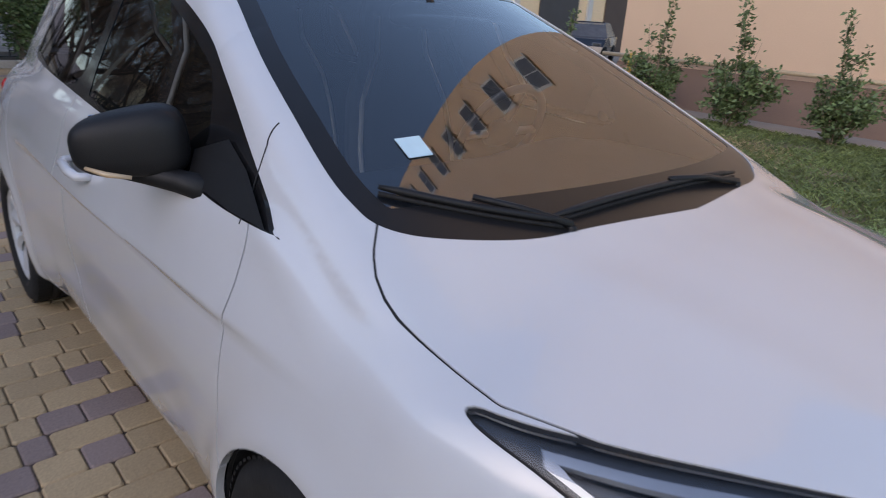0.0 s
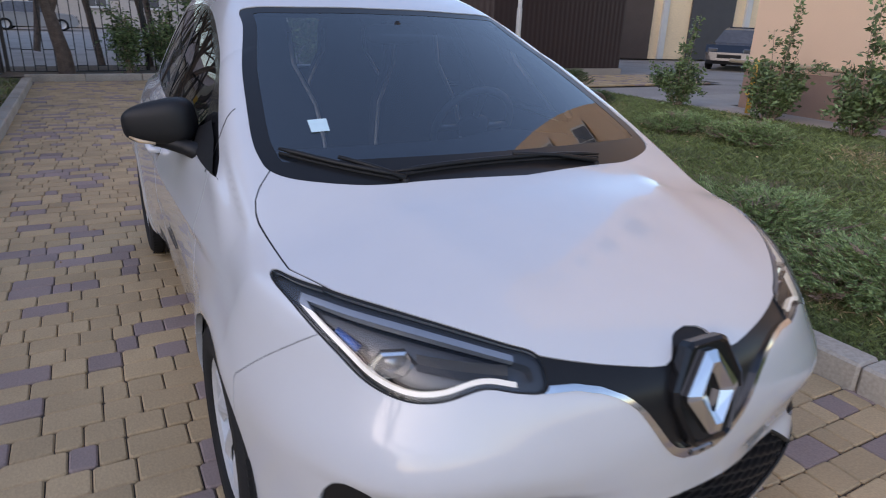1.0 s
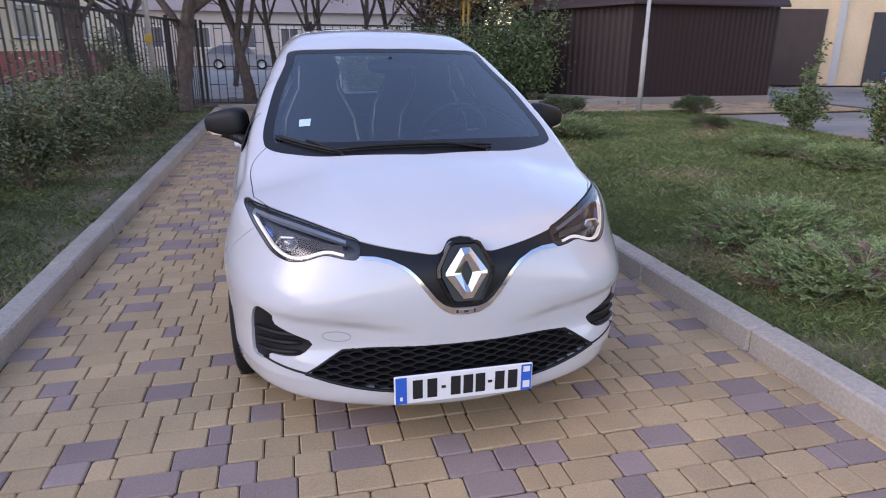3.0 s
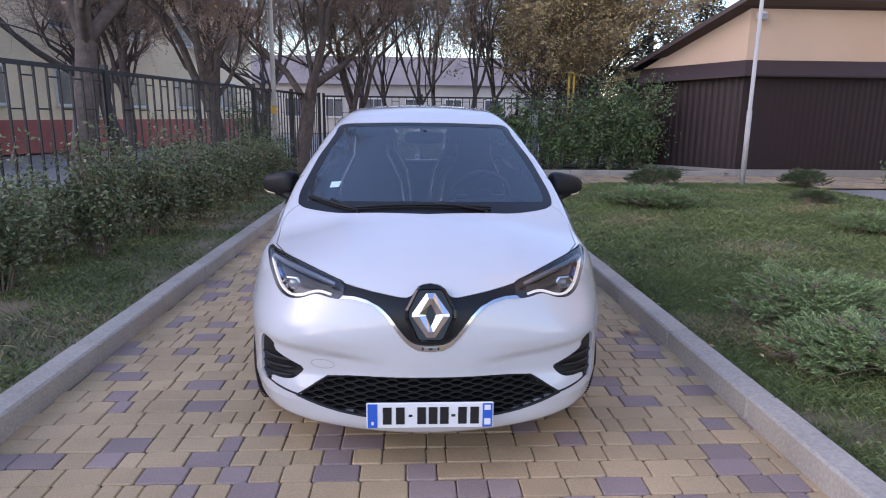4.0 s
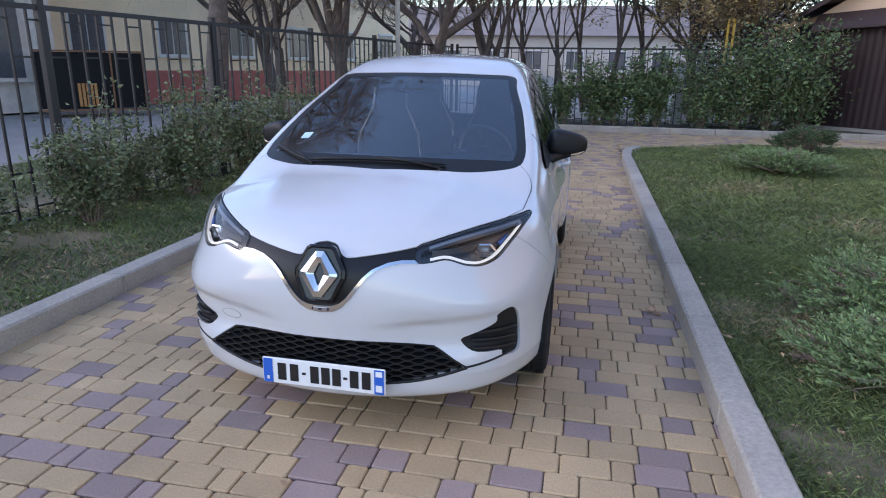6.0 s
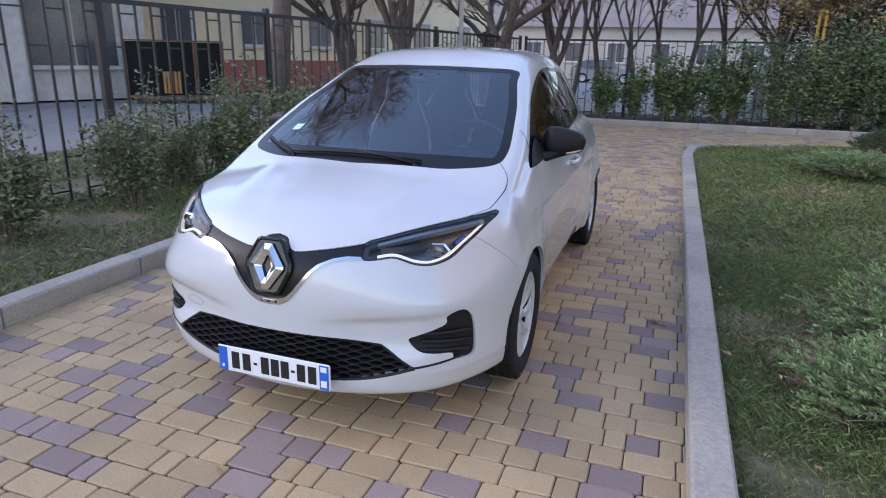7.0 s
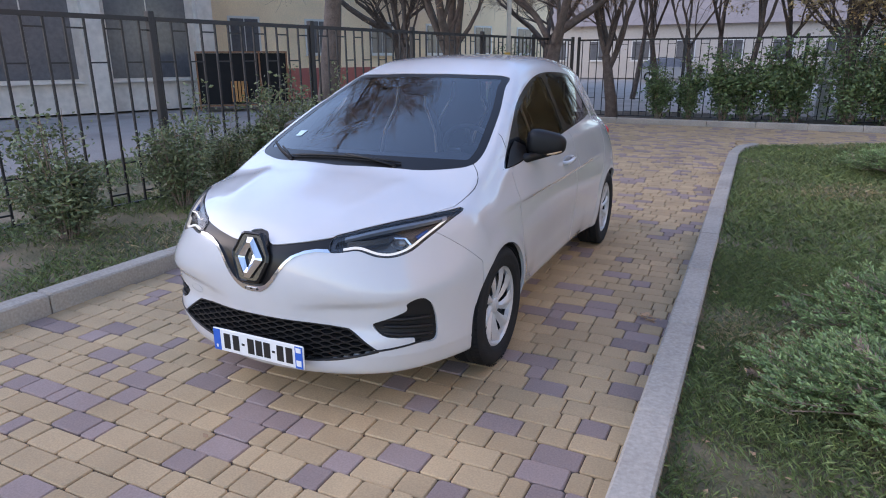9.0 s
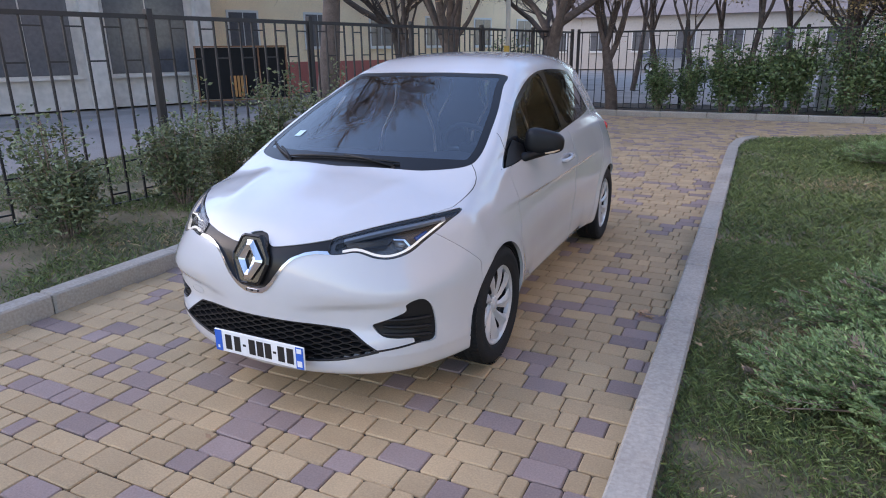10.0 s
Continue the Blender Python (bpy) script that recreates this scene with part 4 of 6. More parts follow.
hubp = rounded("wheel_hub", (0.15, 0.11, 0.05), "dash", sw, power=0.8)
hubp.data.transform(Matrix.Translation((0.36, 1.60, 0.985)) @ Matrix.Rotation(radians(-62), 4, "X"))
for a in (0, 180, 270):
    sp = tube("spoke", [(0.05 * math.cos(radians(a)), 0.05 * math.sin(radians(a)), 0), (0.175 * math.cos(radians(a)), 0.175 * math.sin(radians(a)), 0)], 0.014, "satin", sw, sides=6)
    sp.data.transform(Matrix.Translation((0.36, 1.60, 0.985)) @ Matrix.Rotation(radians(-62), 4, "X"))


def seat_part(x0, y0, wide, name="seat"):
    """A bucket seat: cushion, tapering back with its head restraint in one, pale piping along the edges."""
    v, f = [], []
    rows = [(0.42, 0.50, 0.0), (0.62, 0.54, 0.05), (0.85, 0.53, 0.10), (1.02, 0.47, 0.13), (1.13, 0.35, 0.15), (1.20, 0.27, 0.16), (1.33, 0.25, 0.175), (1.40, 0.20, 0.18), (1.42, 0.10, 0.18)]
    for z, w, lean in rows:
        w *= wide
        for x, d in ((-0.5, -0.03), (-0.36, -0.055), (0, -0.02), (0.36, -0.055), (0.5, -0.03), (0.42, 0.075), (-0.42, 0.075)):
            v.append((x0 + x * w, y0 + lean + d, z))
    n = 7
    f = [(r * n + i, r * n + (i + 1) % n, (r + 1) * n + (i + 1) % n, (r + 1) * n + i) for r in range(len(rows) - 1) for i in range(n)]
    f.append(tuple(range((len(rows) - 1) * n, len(rows) * n)))
    st_ = adopt(raw(name, v, f, "seat", None, "dark cloth seat with pale piping", smooth=True))
    cushion = rounded("cushion", (0.52 * wide, 0.5, 0.16), "seat", st_, power=0.5)
    cushion.data.transform(Matrix.Translation((x0, y0 - 0.22, 0.45)))
    for s in (-1, 1):
        pts = [(x0 + s * 0.44 * w * wide, y0 + lean - 0.052, z) for z, w, lean in rows[1:7]]
        tube("piping", pts, 0.009, "piping", st_, "pale piping", sides=6)
    return st_


seat_part(0.36, 2.05, 1.0)
seat_part(-0.36, 2.05, 1.0)
seat_part(0.36, 3.05, 1.15)
seat_part(-0.36, 3.05, 1.15)
rm = adopt(rounded("rear_view_mirror", (0.24, 0.04, 0.075), "black_plastic", None, "dark rear-view mirror", power=0.6))
rm.data.transform(Matrix.Translation((0, 1.61, 1.345)))
adopt(tube("mirror_stem", [(0, 1.61, 1.36), (0, 1.58, 1.385)], 0.012, "black_plastic", None))
hl = adopt(box("headlining", (0.92, 1.25, 0.02), (0, 2.6, 1.462), "headlining", None, "pale headlining"))

# ---- rear ----
for s in (1, -1):
    tl = adopt(rounded("tail_lamp", (0.26, 0.10, 0.13), "red_lens", None, "red tail lamp", power=0.7))
    tl.data.transform(Matrix.Translation((s * 0.62, 3.765, 0.90)))
washer = [on_turn(20.4 + 2.3 * math.cos(a), 0.468 + 0.020 * math.sin(a), -0.0003, -1) for a in np.linspace(0, 2 * math.pi, 25)]
adopt(tube("tow_cover", washer, 0.0014, "handle_shade", None, "tow-eye cover joint", sides=4))


# ---- ground, kerbs, walls ----
LX, RX, KERB_H, KERB_W = -1.95, 1.60, 0.125, 0.15
rng = np.random.default_rng(5)


def sheet(name, x0, x1, y0, y1, z, material, label, step=0.5, rough=0.0):
    nx, ny = max(2, int((x1 - x0) / step) + 1), max(2, int((y1 - y0) / step) + 1)
    gx, gy = np.meshgrid(np.linspace(x0, x1, nx), np.linspace(y0, y1, ny), indexing="ij")
    gz = z + rough * (np.sin(gx * 2.1 + 1.3 * gy) + np.sin(gy * 2.7 - gx))
    v = np.stack([gx.ravel(), gy.ravel(), gz.ravel()], 1)
    i = np.arange(nx * ny).reshape(nx, ny)
    f = np.stack([i[:-1, :-1].ravel(), i[1:, :-1].ravel(), i[1:, 1:].ravel(), i[:-1, 1:].ravel()], 1)
    return tagged(raw(name, v, f, material, smooth=True), label, "ground", kind="structure")


sheet("ground", -400, 400, -300, 500, -0.06, "asphalt", "grey asphalt yard around the driveway", step=40)
sheet("pavement", LX - 0.02, RX + 0.02, -7.0, 13.8, -0.012, "bed", "sandy bed under the driveway pavers", step=4)
sheet("pavement_cross", RX, 14.0, 11.3, 13.8, -0.012, "bed", "sandy bed under the cross path pavers", step=4)
def lawn_edge(y):
    """The lawn's edge along the driveway, rounded at its far corner."""
    return RX + KERB_W - 0.01 + np.interp(y, (8.7, 9.5, 10.0, 10.5, 11.05), (0.0, 0.08, 0.30, 1.15, 2.15))


lawn = sheet("lawn", RX + KERB_W - 0.01, 8.25, -7.0, 11.1, 0.07, "turf", "green lawn with bare brown patches", 0.25, 0.006)
for vert in lawn.data.vertices:
    vert.co.x = max(vert.co.x, float(lawn_edge(vert.co.y)))
sheet("verge", -4.9, LX - KERB_W + 0.01, -7.0, 13.8, 0.05, "turf", "grassy verge between kerb and fence", 0.25, 0.006)
sheet("planting_bed", -6.0, 8.2, 13.9, 16.6, 0.06, "soil", "brown soil bed along the fence", 0.3, 0.008)
sheet("grass_strip", -7.2, -4.9, -7.0, 14.0, 0.0, "turf", "narrow grass strip beyond the fence", 0.4, 0.004)
sheet("slab_path", 8.2, 9.2, -12.0, 7.2, 0.075, "slab", "pale concrete strip along the wall", 1.0, 0.002)
sheet("slab_walk", 7.9, 13.0, 7.2, 8.6, 0.075, "slab", "pale concrete walk round the house corner", 1.0, 0.002)


def kerb_run(points, group, sunk=0.0):
    """Kerb stones end to end along a line of points."""
    for a, b in zip(points, points[1:]):
        a, b = Vector((*a, 0)), Vector((*b, 0))
        n = max(1, round((b - a).length / 1.0))
        d = (b - a) / n
        turn = math.degrees(math.atan2(d.y, d.x))
        for i in range(n):
            c = a + d * (i + 0.5)
            ob = box("kerb_stone", (d.length - 0.006, KERB_W, KERB_H + 0.09), (0, 0, 0), "kerb", bevel=0.012)
            ob.matrix_world = pose(c.x, c.y, KERB_H / 2 - 0.045 - sunk + rng.uniform(-0.003, 0.003), rng.uniform(-0.4, 0.4), 0, turn + rng.uniform(-0.2, 0.2))
            tagged(ob, "grey concrete kerb stone beside the driveway", "kerb stone", group)


H2 = KERB_W / 2
kerb_run([(RX + H2, -6.72), (RX + H2, 8.68)], "kerb along the lawn")
kerb_run([(RX + H2, 8.69), (RX + 0.15, 9.5), (RX + 0.36, 10.0)], "kerb along the lawn")
kerb_run([(RX + 0.37, 10.01), (RX + 1.2, 10.55), (RX + 2.2, 11.1), (8.2, 11.25)], "kerb along the lawn", 0.055)
kerb_run([(LX - H2, -6.7), (LX - H2, 13.3)], "kerb along the verge")
kerb_run([(-2.1, 13.87), (8.0, 13.87)], "kerb at the cross path")


def wall(name, a, b, z0, z1, material, label, thick=0.3, category="wall"):
    a, b = Vector((*a, 0)), Vector((*b, 0))
    d = b - a
    c = (a + b) / 2
    ob = box(name, (d.length, thick, z1 - z0), (0, 0, 0), material)
    ob.matrix_world = pose(c.x, c.y, (z0 + z1) / 2, 0, 0, math.degrees(math.atan2(d.y, d.x)))
    return tagged(ob, label, category, kind="structure")


class Facade:
    """A house front from a to b: helper to set windows and doors in its own axes (along, out, up)."""

    def __init__(self, name, a, b, depth, height, material, label):
        self.a, d = Vector((*a, 0)), Vector((b[0] - a[0], b[1] - a[1], 0))
        self.length, self.turn = d.length, math.degrees(math.atan2(d.y, d.x))
        self.house = thing(name, (a[0], a[1], 0), label, "building", turn=self.turn)
        self.depth, self.height = depth, height
        self.put("wall", (self.length, depth, height), (self.length / 2, depth / 2, height / 2), material)

    def put(self, name, size, at, material, label="", parent=None, bevel=0.0):
        return box(name, size, at, material, parent or self.house, label, bevel)

    def window(self, u, z, w, h, panes=2, trim="frame_white"):
        fr = self.put("window", (w + 0.12, 0.06, h + 0.12), (u, 0.0, z), trim)
        for i in range(panes):
            pw = w / panes - 0.04
            box("pane", (pw, 0.02, h - 0.04), (u - w / 2 + (i + 0.5) * w / panes, -0.032, z), "window", fr)
        box("sill", (w + 0.2, 0.14, 0.04), (u, -0.08, z - h / 2 - 0.08), trim, fr)
        return fr


# peach house beside the lawn: long side wall along x = 9.2, its end wall at y = 7
peach = Facade("peach_house", (9.2, 7.0), (9.2, -3.0), 12.0, 31.0, "peach", "tall peach plastered house with a brownish plinth beside the lawn")
peach.put("plinth", (10.0, 0.05, 0.74), (5.0, -0.025, 0.37), "plinth", "pinkish brown plinth")
peach.put("roof", (10.6, 12.8, 0.25), (5.0, 6.0, 31.1), "grey_roof")
for i in range(9):
    peach.window(1.1, 7.4 + 2.65 * i, 0.95, 0.95)
tube("gas_main", [(-0.25, -0.16, 0.86), (10, -0.16, 0.80)], 0.035, "cream_pipe", peach.house, "cream gas pipe along the plinth")

# grey plastered building beyond the fence
grey = Facade("grey_building", (-27.6, -18.925), (-14.4, 14.4), 8.0, 6.6, "concrete", "grey plastered building with tall dark windows beyond the fence")
for i in range(9):
    grey.window(grey.length - 1.9 - 3.3 * i, 2.45, 2.4, 3.0, 2, "concrete")
    grey.put("pillar", (0.5, 0.3, 6.6), (grey.length - 0.2 - 3.3 * i, -0.15, 3.3), "concrete")

# long faded peach building with a red plinth
far = Facade("faded_building", (-15.6, 15.0), (-8.6, 33.0), 9.0, 6.4, "peach_far", "faded peach building with a dull red plinth")
far.put("plinth", (far.length, 0.06, 1.15), (far.length / 2, -0.03, 0.575), "red_plinth", "dull red plinth")
far.put("roof", (far.length + 0.8, 9.8, 0.3), (far.length / 2, 4.5, 6.55), "far_roof")
for i in range(6):
    far.window(1.8 + 3.1 * i, 2.3, 1.1, 1.2)
    far.window(1.8 + 3.1 * i, 5.0, 1.1, 1.2)

# far street front behind the end fence
street = Facade("street_house", (-20, 47), (14, 47), 9.0, 3.6, "far_wall", "pale low street house far behind the trees")
for i in range(11):
    street.window(2 + 3 * i, 1.9, 1.2, 1.3)
rv = [(-0.5, -0.5, 3.6), (34.5, -0.5, 3.6), (34.5, 9.5, 3.6), (-0.5, 9.5, 3.6), (-0.5, 4.5, 6.0), (34.5, 4.5, 6.0)]
raw("roof", rv, [(0, 1, 5, 4), (2, 3, 4, 5), (0, 4, 3), (1, 2, 5), (0, 3, 2, 1)], "far_roof", street.house)

# garages far beyond the shed
garage = Facade("garage_block", (16.8, 21.2), (33.0, 17.8), 6.0, 4.6, "peach_far", "peach garage block with brown and grey doors")
for u, w, m, hh in ((0.7, 1.3, "door_grey", 2.1), (2.6, 2.0, "door_brown", 2.9), (6.6, 2.2, "door_grey", 2.8), (10.5, 2.2, "door_brown", 2.6), (13.6, 1.6, "window", 1.2)):
    garage.put("door", (w, 0.08, hh), (u, -0.04, hh / 2), m)
for u in (1.5, 4.2, 8.4, 12.2):
    garage.put("pilaster", (0.28, 0.12, 4.6), (u, -0.06, 2.3), "frame_white")
garage.put("roof", (16.8, 6.8, 0.2), (8.1, 3.0, 4.7), "grey_roof")

# brown shed: corrugated lower walls, brown skirt roof, peach upper walls under a lean-to roof
SC, SR, SL = Vector((8.45, 14.2, 0)), Vector((12.95, 14.2, 0)), Vector((6.45, 16.15, 0))
shed = thing("shed", (8.45, 14.2, 0), "brown corrugated steel shed with a peach upper wall", "shed")


def corrugated(a, b, z0, z1, name="wall", pitch=0.16, depth=0.005):
    d = (b - a)
    n = int(d.length / pitch) * 4
    out = d.normalized().cross(Vector((0, 0, 1)))
    v, f = [], []
    for i in range(n + 1):
        k = (0, 0, 1, 1)[i % 4]
        p = a + d * (i / n) + out * (depth * k)
        v += [tuple(p - SC + Vector((0, 0, z0))), tuple(p - SC + Vector((0, 0, z1)))]
    f = [(2 * i, 2 * i + 2, 2 * i + 3, 2 * i + 1) for i in range(n)]
    return raw(name, v, f, "brown_metal", shed)


corrugated(SC, SR, 0.12, 2.62)
corrugated(SL, SC, 0.12, 2.62)
back = Vector((0, 4.5, 0))


def prism(name, base, z0, z1, material, parent, label=""):
    """Walls of a closed plan, tops given one by one, with top and bottom."""
    n = len(base)
    z1 = z1 if isinstance(z1, (list, tuple)) else [z1] * n
    v = [(p[0], p[1], z0) for p in base] + [(p[0], p[1], z) for p, z in zip(base, z1)]
    f = [(i, (i + 1) % n, n + (i + 1) % n, n + i) for i in range(n)]
    return raw(name, v, f + [tuple(range(n - 1, -1, -1)), tuple(range(n, 2 * n))], material, parent, label)


plan = [(0.02, 0.03), (4.45, 0.03), (4.45, 4.2), (-1.9, 4.2), (-1.95, 1.98)]
prism("core", plan, 0.0, 2.62, "inner_dark", shed)
prism("plinth", [(0, -0.06), (4.55, -0.06), (4.55, 0.3), (0.1, 0.3), (-1.85, 2.2), (-2.05, 1.93)], -0.05, 0.14, "slab", shed, "low grey plinth")
prism("upper_wall", plan, 2.6, [4.32, 4.32, 2.95, 2.72, 2.80], "peach", shed, "peach plastered upper wall")
sk = [(-0.14, -0.28, 2.56), (4.6, -0.28, 2.56), (4.6, 0.0, 2.93), (0, 0.0, 2.93), (-2.2, 1.75, 2.44), (-2.0, 1.95, 2.80)]
skv = sk + [(x, y, z - 0.05) for x, y, z in sk]
raw("skirt_roof", skv, [(0, 1, 2, 3), (4, 0, 3, 5), (6, 9, 8, 7), (10, 11, 9, 6), (0, 6, 7, 1), (4, 10, 6, 0)], "brown_roof", shed, "brown sheet skirt roof")
rf = [(-0.25, -0.35, 4.34), (4.8, -0.35, 4.34), (4.8, 4.6, 2.97), (-2.0, 4.6, 2.74), (-2.3, 1.75, 2.82)]
rfv = rf + [(x, y, z + 0.12) for x, y, z in rf]
raw("roof", rfv, [(4, 3, 2, 1, 0), (5, 6, 7, 8, 9)] + [(i, (i + 1) % 5, 5 + (i + 1) % 5, 5 + i) for i in range(5)], "brown_roof", shed)

flood = thing("wall_lamp", (8.66, 14.2, 3.98), "pale grey floodlight on the shed's peach wall", "lamp")
box("bracket", (0.05, 0.14, 0.05), (0, -0.06, 0.06), "satin", flood, bevel=0.006)
rounded("lamp_body", (0.26, 0.12, 0.22), "frame_white", flood, "pale lamp housing", power=0.5).data.transform(Matrix.Translation((0, -0.17, 0)))
box("lamp_glass", (0.20, 0.012, 0.14), (0, -0.235, -0.02), "lamp_trim", flood, "grey lamp glass", bevel=0.004)

# poles
tube("lawn_pole", [(6.9, 10.8, 0.02), (6.9, 10.8, 1.62), (6.9, 10.8, 1.63), (6.92, 10.8, 5.2)], [0.055, 0.055, 0.042, 0.04], "pipe_white")
tagged(bpy.data.objects["lawn_pole"], "off-white steel pole standing at the lawn's edge", "pole")
pole2 = thing("lamp_pole", (-2.92, 11.2, 0.04), "tall pale lamp pole beside the fence", "lamp pole")
tube("shaft", [(0, 0, 0), (0, 0, 6.5)], [0.055, 0.04], "pipe_white", pole2)
box("marker", (0.12, 0.02, 0.16), (0.0, -0.06, 1.5), "yellow", pole2, "yellow marker plate")


# gas riser at the house corner
riser = thing("gas_riser", (8.55, 6.35, 0.07), "yellow gas riser pipe at the house corner", "gas pipe")
tube("pipe", [(0, 0, 0), (0, 0, 0.62), (0, 0, 0.74), (0.08, 0.06, 0.80), (0.5, 0.3, 0.80)], 0.042, "yellow", riser)
lathe("flange", [(0.0, 0.30), (0.085, 0.30), (0.085, 0.33), (0.045, 0.335), (0.045, 0.37), (0.085, 0.375), (0.085, 0.405), (0.0, 0.405)], "yellow", riser, axis="z", sides=20)
tube("handle", [(-0.12, 0, 0.60), (0.12, 0.02, 0.60)], 0.018, "cream_pipe", riser)

# gas standpipe and whitewashed post behind the end fence
stand = thing("gas_standpipe", (4.5, 16.4, 0.0), "tall yellow gas standpipe behind the end fence", "gas pipe")
for x in (-0.06, 0.06):
    tube("pipe", [(x, 0, 0), (x * 1.2, 0, 2.62)], 0.035, "yellow", stand)
tube("bend", [(-0.075, 0, 2.60), (-0.06, 0, 2.70), (0.06, 0, 2.70), (0.075, 0, 2.60)], 0.037, "yellow", stand)
post = thing("gate_pillar", (3.3, 15.75, 0.0), "whitewashed masonry pillar behind the end fence", "pillar")
box("shaft", (0.28, 0.28, 1.55), (0, 0, 0.775), "frame_white", post, bevel=0.015)
box("cap", (0.36, 0.36, 0.07), (0, 0, 1.585), "slab", post, bevel=0.015)

# kiosk of black panels in an orange-brown frame
kiosk = thing("kiosk", (-12.75, 14.0, 0.0), "black panelled kiosk in an orange-brown frame beyond the fence", "kiosk", turn=44)
box("body", (2.65, 1.2, 1.5), (0, 0.1, 0.93), "black_panel", kiosk)
for x in (-1.32, 0.5, 1.32):
    box("post", (0.045, 0.05, 1.73), (x, -0.52, 0.865), "rust", kiosk)
for z in (0.14, 1.71):
    box("rail", (2.69, 0.05, 0.045), (0, -0.525, z), "rust", kiosk)
for i in range(5):
    box("slat", (0.07, 0.03, 0.62), (-0.35 + 0.1 * i, -0.57, 0.55), "orange_slat", kiosk)


# ---- parked cars far off ----
def parked_car(label, at, turn, paint, length=4.3):
    e = thing("parked_car", at, label, "car", "cars parked far off", turn=turn)
    low = [(-0.5, 0.35), (-0.485, 0.62), (-0.43, 0.86), (-0.22, 0.93), (0.44, 0.95), (0.49, 0.85), (0.5, 0.40), (0.45, 0.24), (-0.45, 0.22)]
    high = [(-0.22, 0.92), (-0.10, 1.36), (0.0, 1.45), (0.26, 1.44), (0.38, 1.25), (0.455, 0.95)]

    def loft(name, outline, widths, material):
        n, v, f = len(outline), [], []
        for s_, k in ((-1, 0), (-1, 1), (1, 1), (1, 0)):
            for (u, z), w in zip(outline, widths):
                shrink = 0.96 if k == 0 else 1.0
                v.append((s_ * w * (1.0 if k == 0 else 0.86), u * length * (shrink if k else 1), z if k == 0 else z * 1.012))
        f = [(r * n + i, r * n + (i + 1) % n, (r + 1) * n + (i + 1) % n, (r + 1) * n + i) for r in range(3) for i in range(n)]
        return raw(name, v, f + [tuple(range(n)), tuple(range(4 * n - 1, 3 * n - 1, -1))], material, e, smooth=False)
    loft("body", low, [0.72, 0.82, 0.86, 0.87, 0.87, 0.84, 0.8, 0.8, 0.8], paint)
    loft("cabin", high, [0.80, 0.62, 0.60, 0.60, 0.64, 0.78], "window")
    box("roof", (1.05, 0.30 * length, 0.03), (0, 0.13 * length, 1.462), paint, e, bevel=0.012)
    for s_ in (-1, 1):
        for u in (-0.31, 0.30):
            w = lathe("wheel", [(0.0001, 0.02), (0.2, 0.03), (0.21, 0.09), (0.30, 0.09), (0.315, 0.05), (0.315, -0.08), (0.2, -0.09)], "rubber", e, sides=24)
            w.matrix_local = pose(s_ * 0.78, u * length, 0.315, 0, 0, 0 if s_ > 0 else 180)
            lathe("rim", [(0.0001, 0.035), (0.06, 0.04), (0.19, 0.035), (0.205, 0.06)], "rim", w, sides=24)
        box("headlamp", (0.32, 0.05, 0.13), (s_ * 0.58, -0.475 * length, 0.70), "lamp_eye", e, bevel=0.02)
    box("grille", (0.8, 0.04, 0.12), (0, -0.495 * length, 0.5), "black_plastic", e, bevel=0.01)
    return e


parked_car("black car parked on the asphalt by the garages", (20.6, 16.0, -0.06), -62, "blue_paint")
parked_car("silver-grey car parked far beyond the end fence", (-3.2, 42.5, -0.06), 88, "silver_paint")
parked_car("silver car parked beyond the end fence", (7.5, 41.0, -0.06), 92, "silver_paint")


# ---- fences ----
def fence(a, b, post_step, name, label, height=1.95, z=0.0):
    a, b = Vector((*a, z)), Vector((*b, z))
    d = b - a
    f = thing(name, a, label, "fence", turn=math.degrees(math.atan2(d.y, d.x)))
    L = d.length
    n = max(1, round(L / post_step))
    for i in range(n + 1):
        box("post", (0.07, 0.07, height + 0.08), (L * i / n, 0, height / 2 + 0.02), "iron", f, bevel=0.006)
    for zz in (0.05, height - 0.02):
        box("rail", (L, 0.04, 0.045), (L / 2, 0, zz), "iron", f)
    bars = int(L / 0.19)
    rungs = ((1.50, 0.17), (1.82, 0.49))
    rod, rung = None, None
    for i in range(bars):
        u = (i + 0.5) * L / bars
        if rod is None:
            rod = box("rod", (0.02, 0.02, height - 0.06), (0, 0, height / 2 + 0.01), "iron", f)
            rod.location = (u, 0, 0)
            rung = box("rung", (L / bars, 0.014, 0.016), (L / bars / 2, 0, 0), "iron", f)
            rung.location = (u, 0, 0.5)
        else:
            o = new("rod", rod.data)
            o.parent, o.location = f, (u, 0, 0)
            for zz in rungs[i % 2]:
                q = new("rung", rung.data)
                q.parent, q.location = f, (u, 0, zz)
    return f


def fence_x(y):
    return -4.28 + 0.1176 * y


fence((fence_x(-6.44), -6.44), (fence_x(14.9), 14.9), 2.37, "iron_fence", "dark iron bar fence beside the verge")
fence((-2.45, 15.25), (5.4, 15.45), 2.4, "end_fence", "dark iron bar fence behind the cross path")


